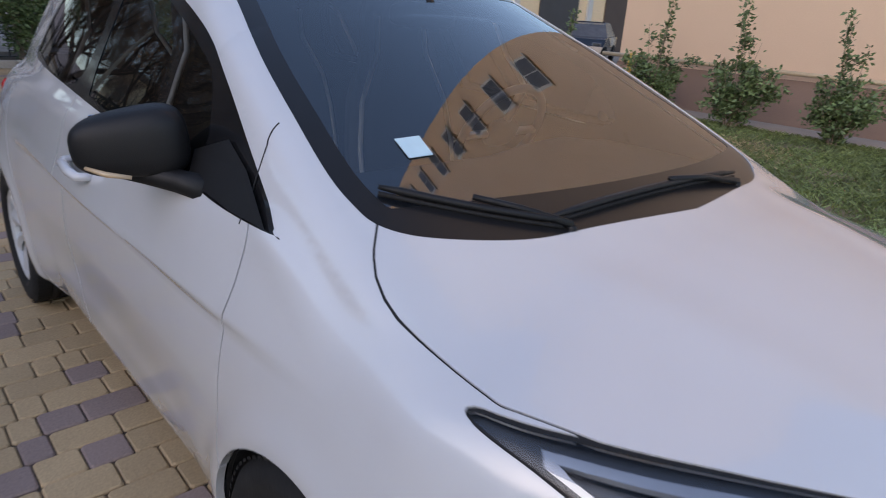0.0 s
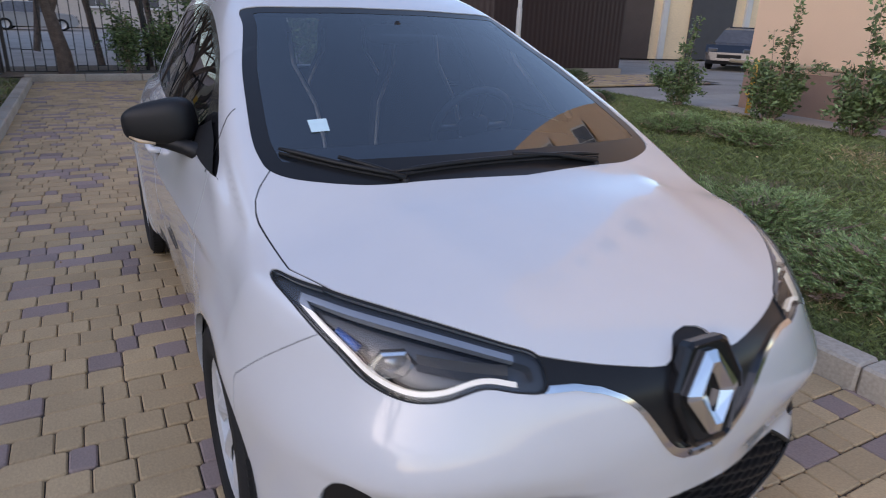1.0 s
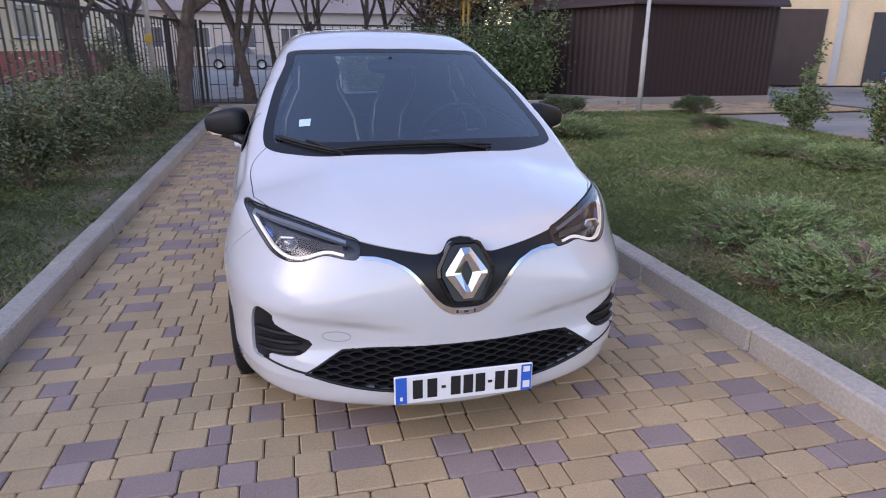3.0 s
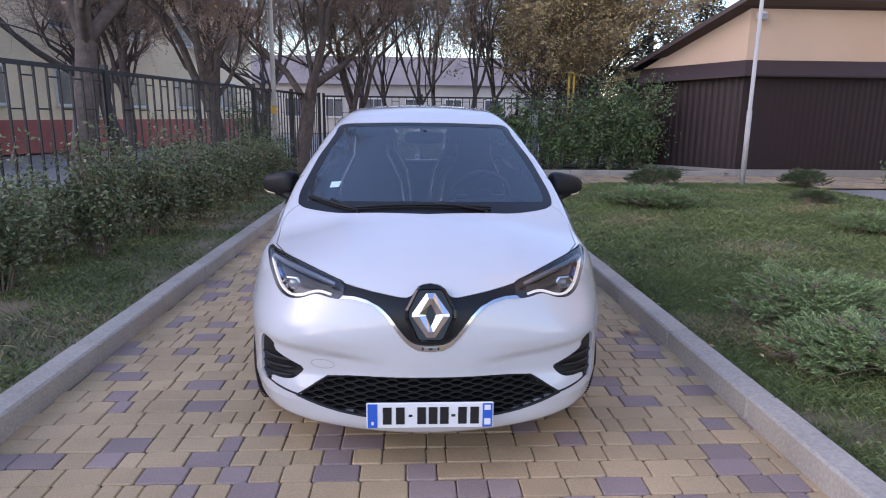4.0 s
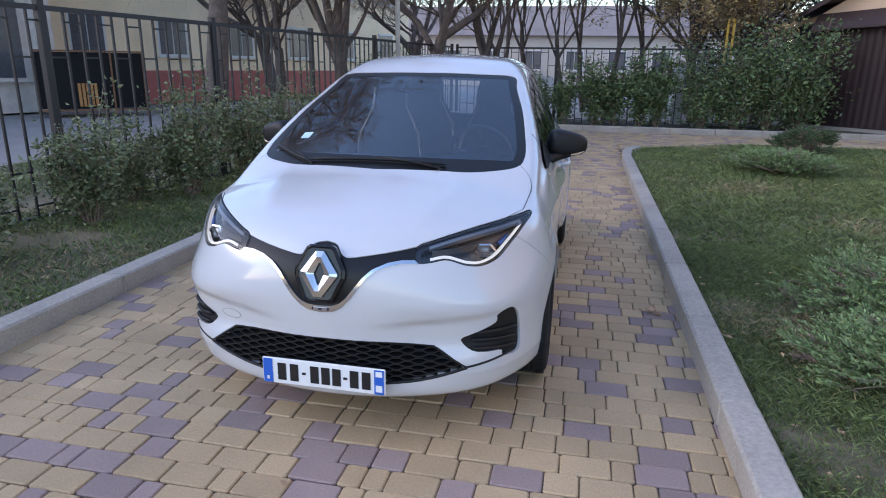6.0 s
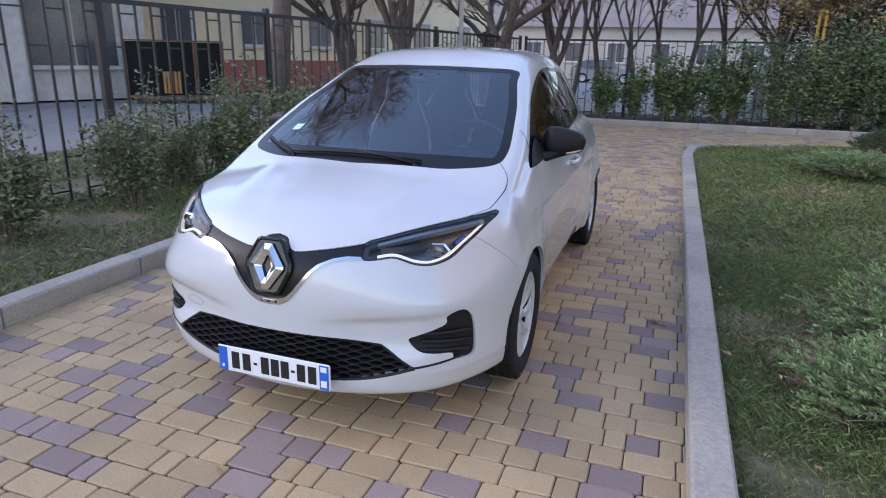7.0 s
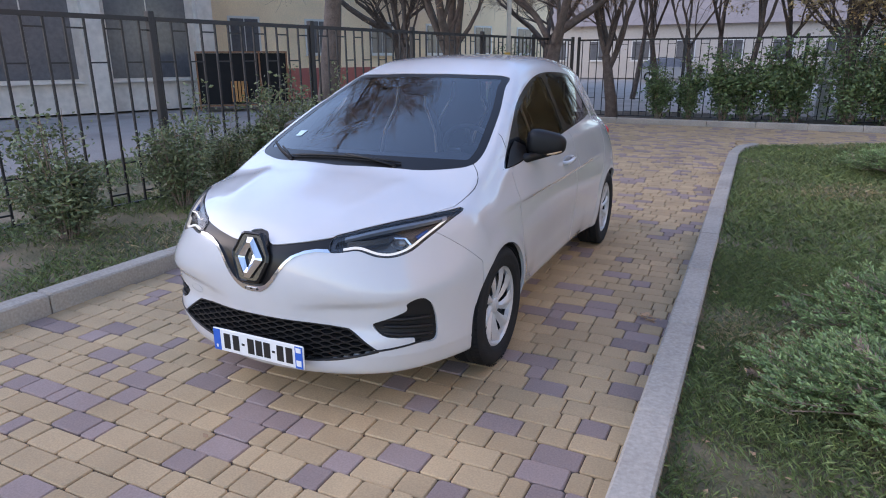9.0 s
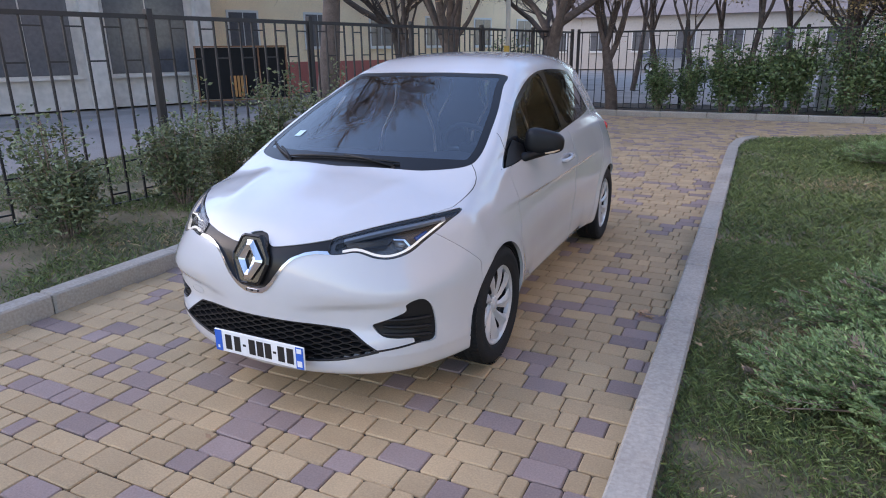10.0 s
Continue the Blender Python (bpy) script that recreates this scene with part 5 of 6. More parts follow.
# ---- plants ----
def leaves(points, size, r, up=0.3, width=0.5, fold=0.15, along=None):
    """Kite-shaped leaves at points, each turned at random; two triangles folded on the mid rib."""
    n = len(points)
    d = r.normal(size=(n, 3))
    d[:, 2] = d[:, 2] * 0.6 + up
    if along is not None:
        d = along + 0.28 * d
    d /= np.linalg.norm(d, axis=1, keepdims=True)
    s = np.cross(d, r.normal(size=(n, 3)))
    s /= np.maximum(np.linalg.norm(s, axis=1, keepdims=True), 1e-6)
    w = np.cross(d, s)
    L = size * r.uniform(0.6, 1.3, (n, 1))
    v = np.stack([points, points + d * L * 0.5 + s * L * width / 2 + w * L * fold, points + d * L, points + d * L * 0.5 - s * L * width / 2 + w * L * fold], 1)
    b = 4 * np.arange(n)[:, None]
    f = np.concatenate([b + [0, 1, 2], b + [0, 2, 3]])
    return v.reshape(-1, 3), f


def tubes(paths, sides=5):
    """Verts and quads of many tapered tubes at once."""
    vs, fs, b = [], [], 0
    for n in sorted({len(p) for p, _ in paths}):
        P = np.array([p for p, _ in paths if len(p) == n], float)
        R = np.array([r for p, r in paths if len(p) == n], float)
        d = np.gradient(P, axis=1)
        d /= np.maximum(np.linalg.norm(d, axis=2, keepdims=True), 1e-9)
        ref = np.where(np.abs(d[:, :1, 2:]) > 0.9, np.array([1.0, 0, 0]), np.array([0, 0, 1.0]))
        u = np.cross(d, np.broadcast_to(ref, d.shape))
        u /= np.maximum(np.linalg.norm(u, axis=2, keepdims=True), 1e-9)
        w = np.cross(d, u)
        a = 2 * math.pi * np.arange(sides) / sides
        ring = P[:, :, None] + R[:, :, None, None] * (np.cos(a)[:, None] * u[:, :, None] + np.sin(a)[:, None] * w[:, :, None])
        vs.append(ring.reshape(-1, 3))
        k = np.arange(sides)
        quad = np.stack([k, (k + 1) % sides, (k + 1) % sides + sides, k + sides], 1)
        start = b + (np.arange(len(P))[:, None] * n + np.arange(n - 1)[None]).ravel() * sides
        fs.append((start[:, None, None] + quad[None]).reshape(-1, 4))
        b += ring.size // 3
    return np.concatenate(vs), np.concatenate(fs)


def make_bush(name, label, category, group, seed, height, spread, stems, n_leaf, leaf_size, leaf_mat, low=0.1, stem_mat="twig", lean=1.0, cluster=0.05, leaders=0):
    r = np.random.default_rng(seed)
    e = thing(name, (0, 0, 0), label, category, group)
    paths, where = [], []
    for i in range(stems):
        a = 2 * math.pi * (i + r.uniform(-0.3, 0.3)) / stems
        out = spread * math.sqrt(r.uniform(0.05, 1.0)) * lean
        h = height * r.uniform(0.5, 1.12) * (1 - 0.25 * (out / spread) ** 2)
        p0 = np.array([0.06 * math.cos(a), 0.06 * math.sin(a), 0])
        p1 = np.array([out * 0.5 * math.cos(a), out * 0.5 * math.sin(a), h * 0.5]) + r.normal(0, 0.03, 3)
        p2 = np.array([out * math.cos(a + 0.2), out * math.sin(a + 0.2), h])
        pts = [(1 - t) ** 2 * p0 + 2 * t * (1 - t) * p1 + t * t * p2 for t in np.linspace(0, 1, 6)]
        paths.append((pts, [0.009, 0.007, 0.006, 0.005, 0.004, 0.002]))
        for _ in range(4):
            t = r.uniform(0.3, 0.95)
            q = (1 - t) ** 2 * p0 + 2 * t * (1 - t) * p1 + t * t * p2
            d = r.normal(size=3) * [1, 1, 0.5]
            d = d / np.linalg.norm(d) * height * r.uniform(0.10, 0.24)
            paths.append(([q, q + d * 0.6, q + d + [0, 0, 0.02]], [0.004, 0.003, 0.0015]))
            for _ in range(n_leaf // (stems * 5)):
                u = r.uniform(0.1, 1.05)
                where.append(q + d * u + r.normal(0, cluster * height, 3))
        for _ in range(n_leaf // (stems * 5)):
            t = r.uniform(low, 1.0)
            where.append((1 - t) ** 2 * p0 + 2 * t * (1 - t) * p1 + t * t * p2 + r.normal(0, cluster * height, 3))
    for _ in range(leaders):
        a, k = r.uniform(0, 2 * math.pi), r.uniform(0.15, 0.45) * spread
        pts = [np.array([k * t * math.cos(a), k * t * math.sin(a), height * 1.35 * t]) for t in np.linspace(0, 1, 6)]
        paths.append((pts, [0.009, 0.008, 0.007, 0.006, 0.004, 0.002]))
        for t in np.repeat(np.linspace(0.5, 1.0, 14), 5):
            where.append(np.array([k * t * math.cos(a), k * t * math.sin(a), height * 1.35 * t]) + r.normal(0, 0.022, 3))
    v, f = tubes(paths, 4)
    tagged(raw("branching", v, f, stem_mat, e), kind="stuff")
    w = np.array(where)
    w[:, 2] = np.maximum(w[:, 2], 0.03)
    v, f = leaves(w, leaf_size, r)
    tagged(raw("foliage", v, f, leaf_mat, e), kind="stuff")
    return e


def scatter(proto, spots, group_turn=True):
    """Moves proto to the first spot and copies it to the others: (x, y, z, scale)."""
    r = np.random.default_rng(len(spots) * 7 + 1)
    for i, (x, y, z, sc) in enumerate(spots):
        m = pose(x, y, z, 0, 0, r.uniform(0, 360))
        ob = proto if i == 0 else copy_thing(proto, m)
        ob.matrix_basis = m @ Matrix.Diagonal((sc, sc, sc * r.uniform(0.92, 1.08), 1))


HEDGE = dict(label="grey-green leafy shrub beside the iron fence", category="shrub", group="shrubs along the fence")
hedge_a = make_bush("shrub", seed=1, height=1.14, spread=0.39, stems=26, n_leaf=5400, leaf_size=0.050, leaf_mat="leaf_grey", **HEDGE)
hedge_b = make_bush("shrub", seed=2, height=1.22, spread=0.43, stems=24, n_leaf=5200, leaf_size=0.052, leaf_mat="leaf_grey", **HEDGE)
scatter(hedge_a, [(-3.32, 1.38, 0.05, 0.98), (-3.25, 4.1, 0.05, 1.05), (-3.0, 6.2, 0.05, 1.05), (-2.9, 8.4, 0.05, 1.0), (-2.75, 10.3, 0.05, 0.95), (-3.75, -0.4, 0.05, 0.9)])
scatter(hedge_b, [(-3.38, 2.72, 0.05, 0.95), (-3.15, 5.2, 0.05, 1.05), (-3.0, 7.3, 0.05, 1.0), (-2.8, 9.4, 0.05, 0.95), (-3.62, 3.6, 0.05, 0.75)])

ROSE = dict(label="tall thin rose shrub in front of the peach wall", category="shrub", group="shrubs along the wall")
rose = make_bush("rose_shrub", seed=3, height=1.15, spread=0.46, stems=12, n_leaf=2600, leaf_size=0.075, leaf_mat="leaf", cluster=0.035, leaders=2, **ROSE)
scatter(rose, [(8.0, 7.35, 0.07, 0.95), (8.05, 5.6, 0.07, 1.1), (7.95, 4.2, 0.07, 1.1), (7.85, 2.8, 0.07, 0.95), (7.9, 1.2, 0.07, 1.0)])

SCREEN_SHRUB = dict(label="dark green leafy shrub in front of the end fence", category="shrub", group="shrubs along the end fence")
slim = make_bush("slim_shrub", seed=4, height=1.8, spread=0.32, stems=12, n_leaf=2200, leaf_size=0.095, leaf_mat="leaf", low=0.05, cluster=0.05, **SCREEN_SHRUB)
scatter(slim, [(-0.25, 14.55, 0.06, 0.9), (0.45, 14.6, 0.06, 0.82), (1.2, 14.55, 0.06, 1.08), (1.65, 14.6, 0.06, 1.0), (2.3, 14.55, 0.06, 1.15), (2.7, 14.65, 0.06, 1.05)])
tall = make_bush("tall_shrub", seed=6, height=2.35, spread=0.62, stems=22, n_leaf=3400, leaf_size=0.10, leaf_mat="leaf", low=0.05, cluster=0.06, **SCREEN_SHRUB)
scatter(tall, [(3.75, 14.65, 0.06, 0.95), (4.5, 14.6, 0.06, 1.02), (5.25, 14.8, 0.06, 1.08), (6.0, 15.0, 0.06, 1.1), (-4.6, 16.2, 0.0, 0.9)])


def make_juniper(seed, spread, height, fans, material="juniper", label="low spreading grey-green juniper on the lawn"):
    """A creeping juniper: arching limbs under a cushion of short feathery fans, some of them dead and brown."""
    r = np.random.default_rng(seed)
    e = thing("juniper", (0, 0, 0), label, "juniper", "junipers on the lawn")
    lobes = [(r.uniform(0, 2 * math.pi), r.uniform(0.55, 1.05)) for _ in range(7)]
    paths, where, aim, dead = [], [], [], []
    for i in range(fans):
        a0, reach = lobes[i % 7]
        a = a0 + r.normal(0, 0.42)
        rad = spread * reach * r.uniform(0.08, 1.0) ** 0.6
        d = np.array([math.cos(a), math.sin(a), 0])
        top = height * (0.35 + 0.65 * math.cos(min(rad / spread, 1.0) * 1.35)) * r.uniform(0.55, 1.1)
        q = d * rad + np.array([0, 0, max(top, 0.02)])
        if i % 6 == 0:
            paths.append(([d * rad * t + np.array([0, 0, 0.01 + top * math.sin(1.57 * t)]) for t in np.linspace(0, 1, 5)], [0.008, 0.007, 0.006, 0.004, 0.003]))
        b = a + r.normal(0, 0.7)
        u = np.array([math.cos(b), math.sin(b), r.uniform(0.05, 0.75)])
        u = u / np.linalg.norm(u)
        L = r.uniform(0.10, 0.20)
        flat_side = np.cross(u, np.array([r.normal(0, 0.3), r.normal(0, 0.3), 1.0]))
        flat_side /= np.linalg.norm(flat_side)
        paths.append(([q - u * 0.02, q + u * L * 0.5, q + u * L], [0.003, 0.002, 0.001]))
        gone = r.random() < 0.07 * (1.6 - top / height)
        for k in range(11):
            t = (k + 0.5) / 11
            for w in (-1, 1):
                arm = (0.34 * L) * (1.1 - t)
                out = u * 0.75 + flat_side * w * 0.7
                for g in (0.0, 0.55):
                    where.append(q + u * L * t + out * arm * g + r.normal(0, 0.002, 3))
                    aim.append(out + np.array([0, 0, 0.12]))
                    dead.append(gone)
    v, f = tubes(paths, 4)
    tagged(raw("branching", v, f, "twig", e), kind="stuff")
    w, aim, dead = np.array(where), np.array(aim), np.array(dead)
    w[:, 2] = np.maximum(w[:, 2], 0.012)
    v, f = leaves(w[~dead], 0.027, r, up=0.1, width=0.32, along=aim[~dead])
    tagged(raw("foliage", v, f, material, e), kind="stuff")
    v, f = leaves(w[dead], 0.03, r, up=0.1, width=0.22, along=aim[dead])
    tagged(raw("dead_sprays", v, f, "twig", e, "dead brown sprays"), kind="stuff")
    return e


jun_a = make_juniper(11, 0.62, 0.20, 620)
jun_b = make_juniper(12, 0.60, 0.24, 600)
jun_c = make_juniper(13, 0.60, 0.42, 700, "juniper_dark", "dense dark green juniper at the lawn's far edge")
scatter(jun_a, [(2.72, 0.92, 0.07, 1.0), (3.65, 7.45, 0.07, 1.2), (5.85, 5.35, 0.07, 0.85)])
scatter(jun_b, [(2.80, 1.92, 0.07, 0.95), (6.0, 4.3, 0.07, 0.95)])
scatter(jun_c, [(4.75, 9.9, 0.07, 0.95), (6.6, 7.9, 0.07, 0.5), (8.0, 10.3, 0.07, 0.75)])


def make_tree(name, label, seed, fork, spread, depth, leaf_mat, n_leaf, leaf_size, trunk_r=0.16, group="trees beyond the fence", rise=0.07, fine=3, sprays=3, reach=1.0):
    """A tapered trunk, forking limbs, fine twigs and loose single leaves on the twigs."""
    r = np.random.default_rng(seed)
    e = thing(name, (0, 0, 0), label, "tree", group)
    trunk, limbs, thin, twigs, ends = [], [], [], [], []

    def grow(p, d, length, rad, level):
        n = 4 if level < 4 else 2
        pts, q = [p], p
        for _ in range(n):
            d = d + r.normal(0, 0.10 + 0.035 * level, 3) + np.array([0, 0, rise])
            d = d / np.linalg.norm(d)
            q = q + d * length / n
            pts.append(q)
        (trunk if level == 0 else limbs if level < 4 else thin).append((pts, list(np.linspace(rad, rad * 0.62, n + 1))))
        if level >= 2:
            for _ in range(sprays * (2 if level == depth else 1)):
                s0 = pts[r.integers(1, n + 1)]
                t = d * 0.7 + r.normal(0, 0.7, 3)
                t = t / np.linalg.norm(t) * r.uniform(0.2, 0.75)
                s1 = s0 + t * 0.5 + r.normal(0, 0.03, 3)
                s2 = s0 + t + np.array([0, 0, r.uniform(-0.12, 0.08)])
                twigs.append(([s0, s1, s2], [0.0055, 0.004, 0.002]))
                ends.extend([s1, s2])
        if level == depth:
            return
        kids = 4 if level == 0 else fine
        for k in range(kids):
            a = 2 * math.pi * (k + r.uniform(-0.4, 0.4)) / kids
            side = np.array([math.cos(a), math.sin(a), 0]) * spread
            nd = d * r.uniform(0.45, 1.0) + side * r.uniform(0.4, 1.2) + np.array([0, 0, 0.15])
            start = pts[-1] if k == 0 else pts[r.integers(n - 1 if level == 0 else 1, n + 1)]
            grow(start, nd / np.linalg.norm(nd), length * r.uniform(0.5, 0.92) * (reach if level == 0 else 1.0), max(rad * 0.5, 0.005), level + 1)

    grow(np.zeros(3), np.array([0.03, 0.02, 1.0]), fork, trunk_r, 0)
    v, f = tubes(trunk, 10)
    raw("trunk", v, f, "bark", e, smooth=True)
    v, f = tubes(limbs, 4)
    tagged(raw("branching", v, f, "bark", e), kind="stuff")
    v, f = tubes(thin + twigs, 3)
    tagged(raw("twig_spray", v, f, "twig", e), kind="stuff")
    ends = np.array(ends)
    w = ends[r.integers(0, len(ends), n_leaf)] + r.normal(0, 0.05, (n_leaf, 3))
    v, f = leaves(w, leaf_size, r, up=-0.3)
    tagged(raw("crown", v, f, leaf_mat, e), kind="stuff")
    return e


bare = "half-bare tree with dry brown leaves beyond the fence"
tree_a = make_tree("tree", bare, 21, 2.2, 0.6, 6, "leaf_dry", 5200, 0.06, 0.23, sprays=2, reach=1.3)
tree_b = make_tree("tree", bare, 22, 1.75, 0.58, 6, "leaf_dry", 5200, 0.06, 0.19, sprays=2, reach=1.35)
tree_c = make_tree("tree", "golden brown leafy tree behind the end fence", 23, 1.9, 0.5, 5, "leaf_gold", 15000, 0.10, 0.14, sprays=3, reach=1.3)
tree_d = make_tree("tree", "slender bare tree with fine upright twigs", 24, 2.4, 0.34, 5, "leaf_gold", 500, 0.06, 0.085, rise=0.16, sprays=2)
near_tree = make_tree("tree", "large half-bare tree with a dense net of twigs beyond the fence", 26, 1.9, 0.85, 6, "leaf_dry", 1100, 0.06, 0.185, sprays=2, reach=1.55, rise=0.055)
scatter(near_tree, [(-5.35, 7.9, 0.0, 1.25)])
scatter(tree_a, [(-2.72, 13.0, 0.05, 0.95), (-9.5, 19, 0, 1.1), (-6.0, 24, 0, 1.15), (-12.5, 24, 0, 1.0)])
scatter(tree_b, [(-4.1, 10.95, 0.0, 1.05), (-1.40, 14.75, 0.06, 0.85), (-7.8, 15.5, 0, 1.0)])
scatter(tree_c, [(3.9, 17.2, 0.0, 0.95), (5.4, 19.5, 0, 1.1), (5.6, 17.4, 0, 0.9), (4.3, 21.0, 0, 1.15)])
scatter(tree_d, [(0.3, 16.4, 0, 1.0), (1.5, 16.9, 0, 1.05), (-0.7, 17.6, 0, 1.1), (2.5, 18.4, 0, 1.1), (0.9, 20.5, 0, 1.2), (-2.3, 23, 0, 1.2)])


def make_conifer(seed, height):
    r = np.random.default_rng(seed)
    e = thing("conifer", (0, 0, 0), "tall dark green conifer behind the shed", "tree", "conifers behind the shed")
    paths, where = [], []
    for z in np.arange(1.0, height - 0.3, 0.28):
        reach = 2.1 * (1 - z / height) + 0.25
        for k in range(7):
            a = r.uniform(0, 2 * math.pi)
            L = reach * r.uniform(0.7, 1.1)
            d = np.array([math.cos(a), math.sin(a), 0.12])
            paths.append(([np.array([0, 0, z]), np.array([0, 0, z]) + d * L * 0.6, np.array([0, 0, z - 0.12]) + d * L], [0.02, 0.014, 0.005]))
            for _ in range(46):
                u = r.uniform(0.25, 1.05)
                where.append(np.array([0, 0, z - 0.12 * u]) + d * L * u + r.normal(0, 0.09, 3))
    v, f = tube_arrays([(0, 0, 0), (0, 0, height)], [0.16, 0.02], 10)
    raw("trunk", v, f, "bark", e, smooth=True)
    v, f = tubes(paths, 4)
    tagged(raw("branching", v, f, "twig", e), kind="stuff")
    v, f = leaves(np.array(where), 0.16, r, up=-0.1, width=0.35)
    tagged(raw("crown", v, f, "conifer", e), kind="stuff")
    return e


scatter(make_conifer(31, 9.5), [(8.6, 21.5, 0, 1.0), (7.2, 24.0, 0, 1.05), (11.0, 22.5, 0, 0.9), (5.6, 22.8, 0, 0.95)])


# ---- grass and fallen leaves ----
def worn_at(p):
    """How worn the lawn is: patches along the kerb and round the near junipers."""
    x, y = p[:, 0], p[:, 1]
    strip = np.exp(-((x - 1.92) / 0.34) ** 2) * (y < 2.6) * (0.55 + 0.45 * np.sin(y * 3.7 + 1.0))
    ring = sum(np.exp(-((np.hypot(x - a, y - b) - 0.55) / 0.22) ** 2) for a, b in ((2.72, 0.92), (2.80, 1.92)))
    return np.maximum(strip, 0.75 * np.minimum(ring, 1.0))


def blades(name, spots, z, h, w, label, r):
    n = len(spots)
    a = r.uniform(0, 2 * math.pi, n)
    H = h * r.uniform(0.45, 1.35, n)
    tilt = r.normal(0, 0.7, (n, 2)) * H[:, None]
    dx, dy = np.cos(a) * w / 2, np.sin(a) * w / 2
    b0 = np.stack([spots[:, 0] - dx, spots[:, 1] - dy, np.full(n, z)], 1)
    b1 = np.stack([spots[:, 0] + dx, spots[:, 1] + dy, np.full(n, z)], 1)
    m0 = np.stack([spots[:, 0] + tilt[:, 0] * 0.4, spots[:, 1] + tilt[:, 1] * 0.4, z + H * 0.6], 1)
    top = np.stack([spots[:, 0] + tilt[:, 0], spots[:, 1] + tilt[:, 1], z + H * 0.95], 1)
    v = np.stack([b0, b1, m0 + (b1 - b0) * 0.35, top], 1).reshape(-1, 3)
    i = 4 * np.arange(n)[:, None]
    f = np.concatenate([i + [0, 1, 2], i + [0, 2, 3]])
    patch = np.sin(spots[:, 0] * 2.3 + 1.1 * np.sin(spots[:, 1] * 1.3)) + np.sin(spots[:, 1] * 2.9 - spots[:, 0] * 1.2) + r.normal(0, 0.7, n)
    dry = patch + 2.4 * worn_at(spots) > 1.95
    return tagged(raw(name, v, f, ["grass", "dry_grass"], slots=np.concatenate([dry, dry]).astype(int)), label, "grass", kind="stuff")


def spread_spots(x0, x1, y0, y1, per, r, bald=0.0):
    n = int((x1 - x0) * (y1 - y0) * per)
    p = np.stack([r.uniform(x0, x1, n), r.uniform(y0, y1, n)], 1)
    if bald:
        g = np.sin(p[:, 0] * 3.1 + 2 * np.sin(p[:, 1] * 1.7)) * np.sin(p[:, 1] * 2.3 + p[:, 0]) + r.normal(0, 0.35, n)
        p = p[g + 0.7 * worn_at(p) < 1 - bald]
    return p[p[:, 0] > lawn_edge(p[:, 1]) + 0.02] if x0 > 0 else p


gr = np.random.default_rng(41)
blades("lawn_grass", spread_spots(1.76, 4.2, -1.6, 3.4, 14000, gr, 0.36), 0.066, 0.032, 0.0038, "short green lawn grass with dry tufts", gr)
blades("lawn_grass_middle", spread_spots(1.76, 8.2, 3.4, 11.1, 2800, gr, 0.05), 0.066, 0.050, 0.009, "short green lawn grass", gr)
blades("lawn_grass_side", spread_spots(4.2, 8.2, -1.6, 3.4, 3200, gr, 0.3), 0.066, 0.048, 0.010, "short green lawn grass", gr)
blades("near_lawn_grass", spread_spots(1.76, 5.5, -4.5, -1.6, 4200, gr, 0.36), 0.066, 0.036, 0.007, "short green lawn grass", gr)
blades("verge_grass", spread_spots(-4.3, -2.11, -1.0, 6.0, 2800, gr, 0.6), 0.046, 0.040, 0.008, "thin green grass on the verge", gr)
blades("far_verge_grass", spread_spots(-4.3, -2.11, 6.0, 13.7, 700, gr, 0.5), 0.046, 0.045, 0.012, "thin green grass on the verge", gr)
blades("strip_grass", spread_spots(-7.1, -4.6, -4.0, 12.0, 700, gr, 0.2), 0.0, 0.05, 0.012, "green grass beyond the fence", gr)

lp = np.concatenate([np.stack([gr.normal(1.46, 0.035, 22), gr.normal(1.76, 0.022, 22), gr.uniform(0.004, 0.02, 22)], 1),
                     np.stack([gr.uniform(1.8, 3.3, 70), gr.uniform(-0.6, 2.7, 70), np.full(70, 0.085)], 1),
                     np.stack([gr.uniform(-1.9, 1.6, 40), gr.uniform(-1.8, 12, 40), np.full(40, 0.006)], 1),
                     np.stack([gr.uniform(1.8, 7, 130), gr.uniform(-1.5, 10, 130), np.full(130, 0.10)], 1),
                     np.stack([gr.uniform(-4.0, -2.15, 90), gr.uniform(-1, 11, 90), np.full(90, 0.08)], 1)])
v, f = leaves(lp, 0.045, gr, up=0.0, width=0.6)
v[:, 2] = np.repeat(lp[:, 2], 4) + np.clip(v[:, 2] - np.repeat(lp[:, 2], 4), -0.002, 0.012)
tagged(raw("fallen_leaves", v, f, "leaf_dry"), "dry brown leaves fallen on the ground", "leaves", kind="stuff")


# ---- pavers ----
COURSE = 0.131


def paver_mesh(length, depth=COURSE - 0.004):
    """A tumbled paver: low domed edges and clipped corners."""
    a, b, c, e = length / 2, depth / 2, 0.009, 0.0052
    ring = [(a - c, -b), (a, -b + c), (a, b - c), (a - c, b), (-a + c, b), (-a, b - c), (-a, -b + c), (-a + c, -b)]
    v = [(x, y, -0.03) for x, y in ring] + [(x, y, -0.0055) for x, y in ring] + [(x * (1 - e / a), y * (1 - e / b), 0.0) for x, y in ring]
    f = [(i, (i + 1) % 8, 8 + (i + 1) % 8, 8 + i) for i in range(8)] + [(8 + i, 8 + (i + 1) % 8, 16 + (i + 1) % 8, 16 + i) for i in range(8)]
    return v, f + [tuple(range(16, 24))]


PAVER = [paver_mesh(k - 0.004) for k in (0.088, 0.131, 0.196)]
SIZES = (0.088, 0.131, 0.196)
near_meshes = {}


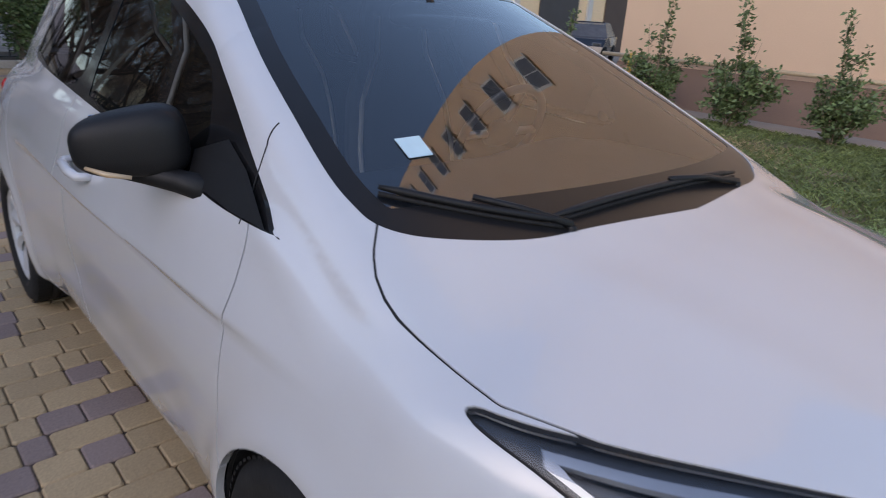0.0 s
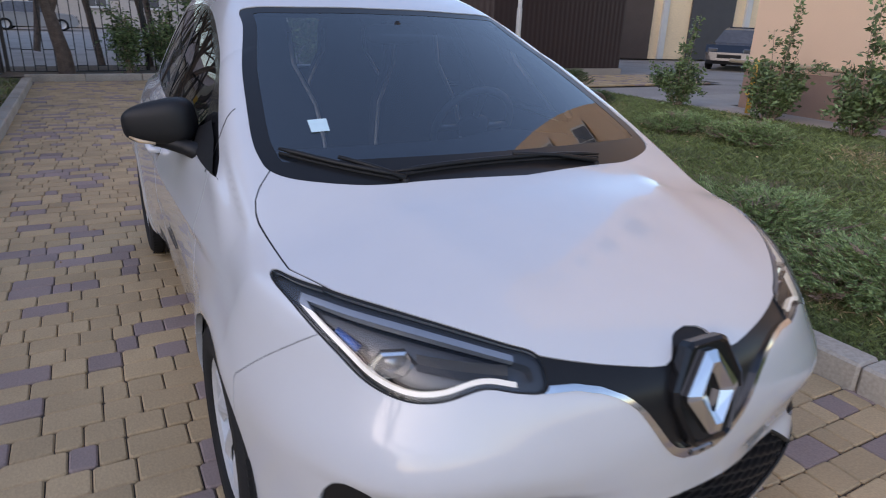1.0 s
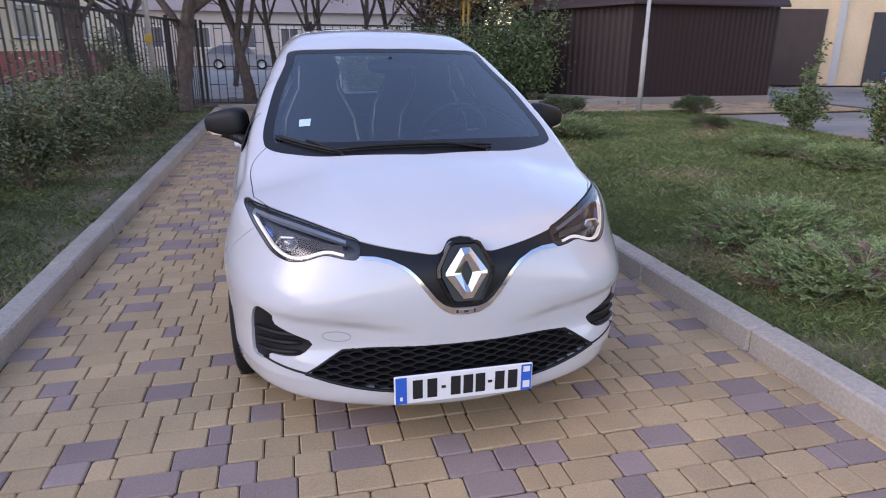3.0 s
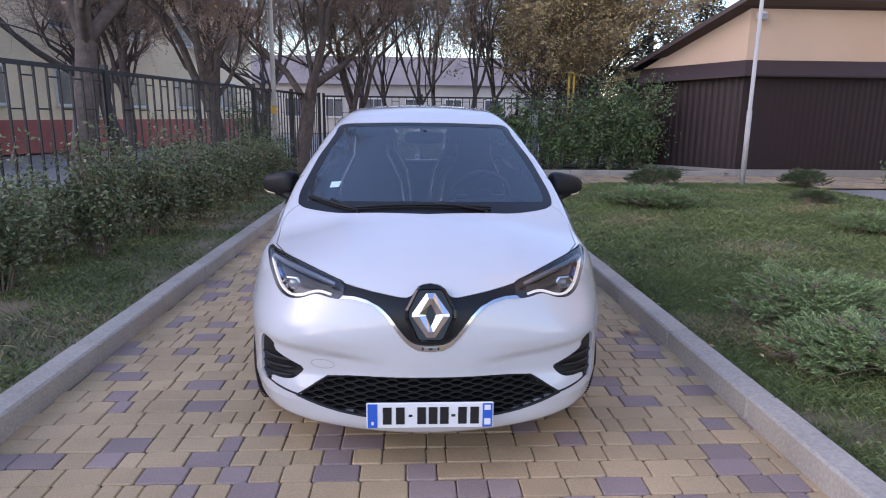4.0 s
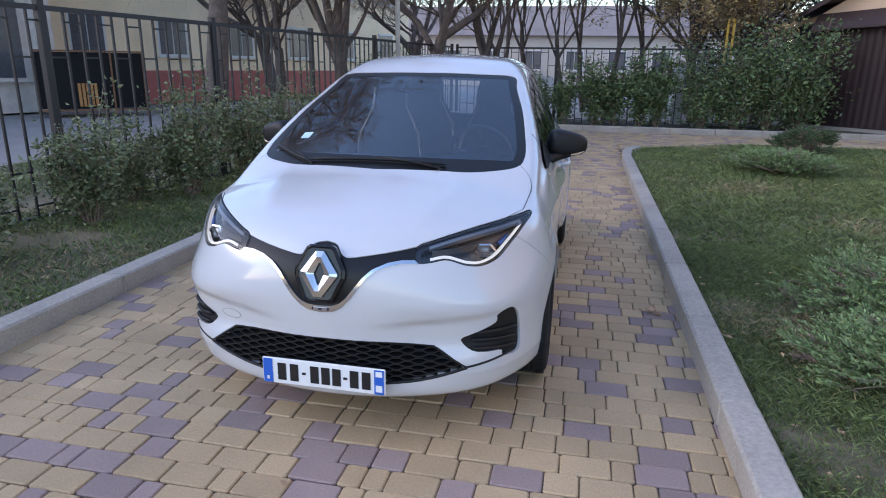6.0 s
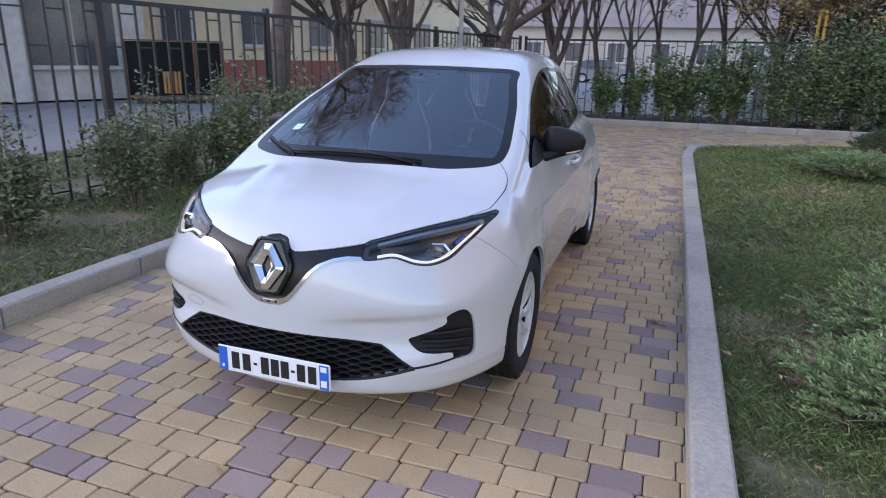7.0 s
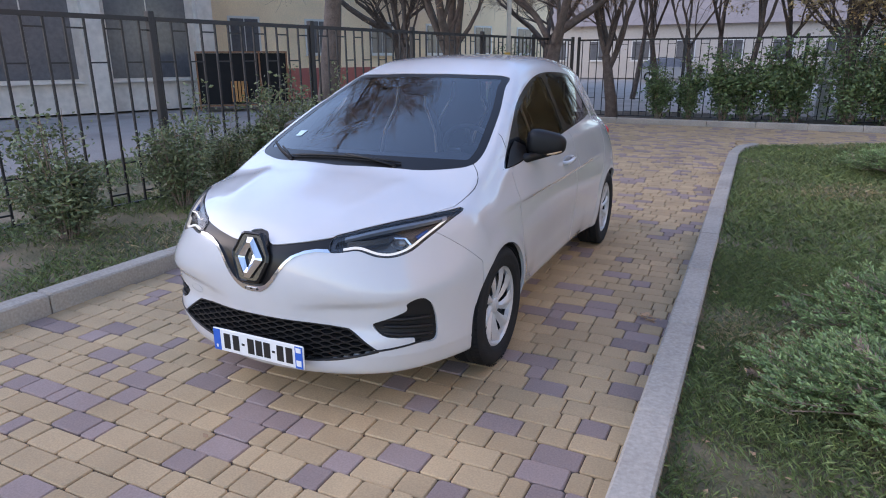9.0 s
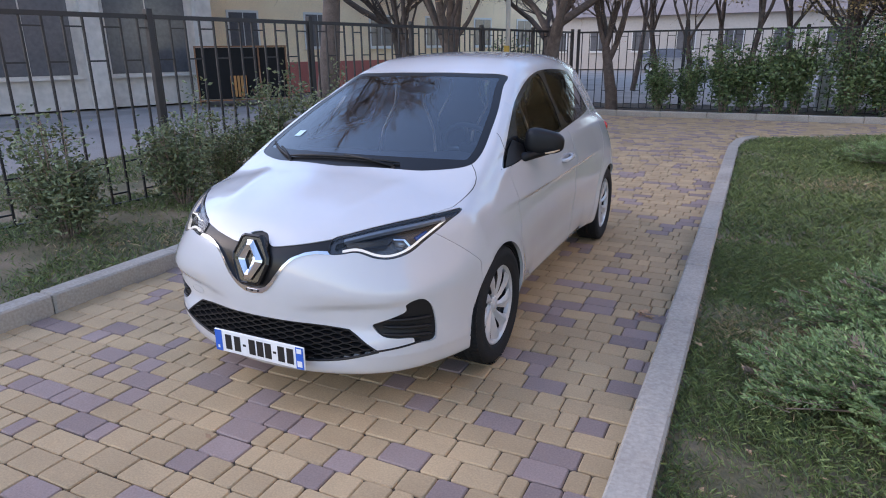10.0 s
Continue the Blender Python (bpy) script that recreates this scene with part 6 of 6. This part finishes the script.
def near_paver(k, mauve, parent, at, turn):
    key = (k, mauve)
    if key not in near_meshes:
        me = bpy.data.meshes.new("paver")
        me.from_pydata(PAVER[k][0], [], PAVER[k][1])
        me.materials.append(M["mauve" if mauve else "tan"])
        near_meshes[key] = me
    ob = new("paver", near_meshes[key])
    ob.parent = parent
    ob.matrix_basis = pose(*at, rng.uniform(-0.6, 0.6), rng.uniform(-0.6, 0.6), turn)
    return ob


pave_host = bpy.data.objects["pavement"]
allv, allf, slot, base = [], [], [], 0
near_count = 0


def lay(x0, x1, y0, y1, near=None):
    global base, near_count
    rows = int((y1 - y0) / COURSE)
    for r in range(rows):
        y = y0 + (r + 0.5) * COURSE
        x = x0 + rng.uniform(-0.1, 0.0)
        while x < x1 - 0.004:
            k = (0, 1, 1, 2, 2, 2)[rng.integers(6)]
            w = SIZES[k]
            if x + w > x1 + 0.02:
                k = 0
                w = SIZES[0]
            mauve = rng.random() < 0.24
            at = (x + w / 2, y + rng.uniform(-0.002, 0.002), rng.uniform(-0.002, 0.002))
            if near and near[0] < at[0] < near[1] and near[2] < y < near[3] and near_count < 300:
                near_paver(k, mauve, pave_host, at, rng.uniform(-0.8, 0.8))
                near_count += 1
            else:
                pv = np.array(PAVER[k][0])
                t = rng.uniform(-0.012, 0.012)
                tilt = rng.uniform(-0.012, 0.012, 2)
                p = pv.copy()
                p[:, 0] = pv[:, 0] - t * pv[:, 1]
                p[:, 1] = pv[:, 1] + t * pv[:, 0]
                p[:, 2] += pv[:, 0] * tilt[0] + pv[:, 1] * tilt[1]
                allv.append(p + at)
                allf.extend([tuple(i + base for i in f) for f in PAVER[k][1]])
                slot.extend([int(mauve)] * len(PAVER[k][1]))
                base += len(pv)
            x += w


lay(LX + 0.02, RX, -6.7, 13.75, near=(-1.2, 1.55, -0.95, 1.0))
lay(RX, 13.5, 11.25, 13.75)
lay(RX + 0.15, RX + 2.8, 9.1, 11.25)
tagged(raw("paver_field", np.concatenate(allv), allf, ["tan_i", "mauve_i"], slots=slot),
       "tan and mauve concrete pavers laid in courses", "pavers", kind="stuff")
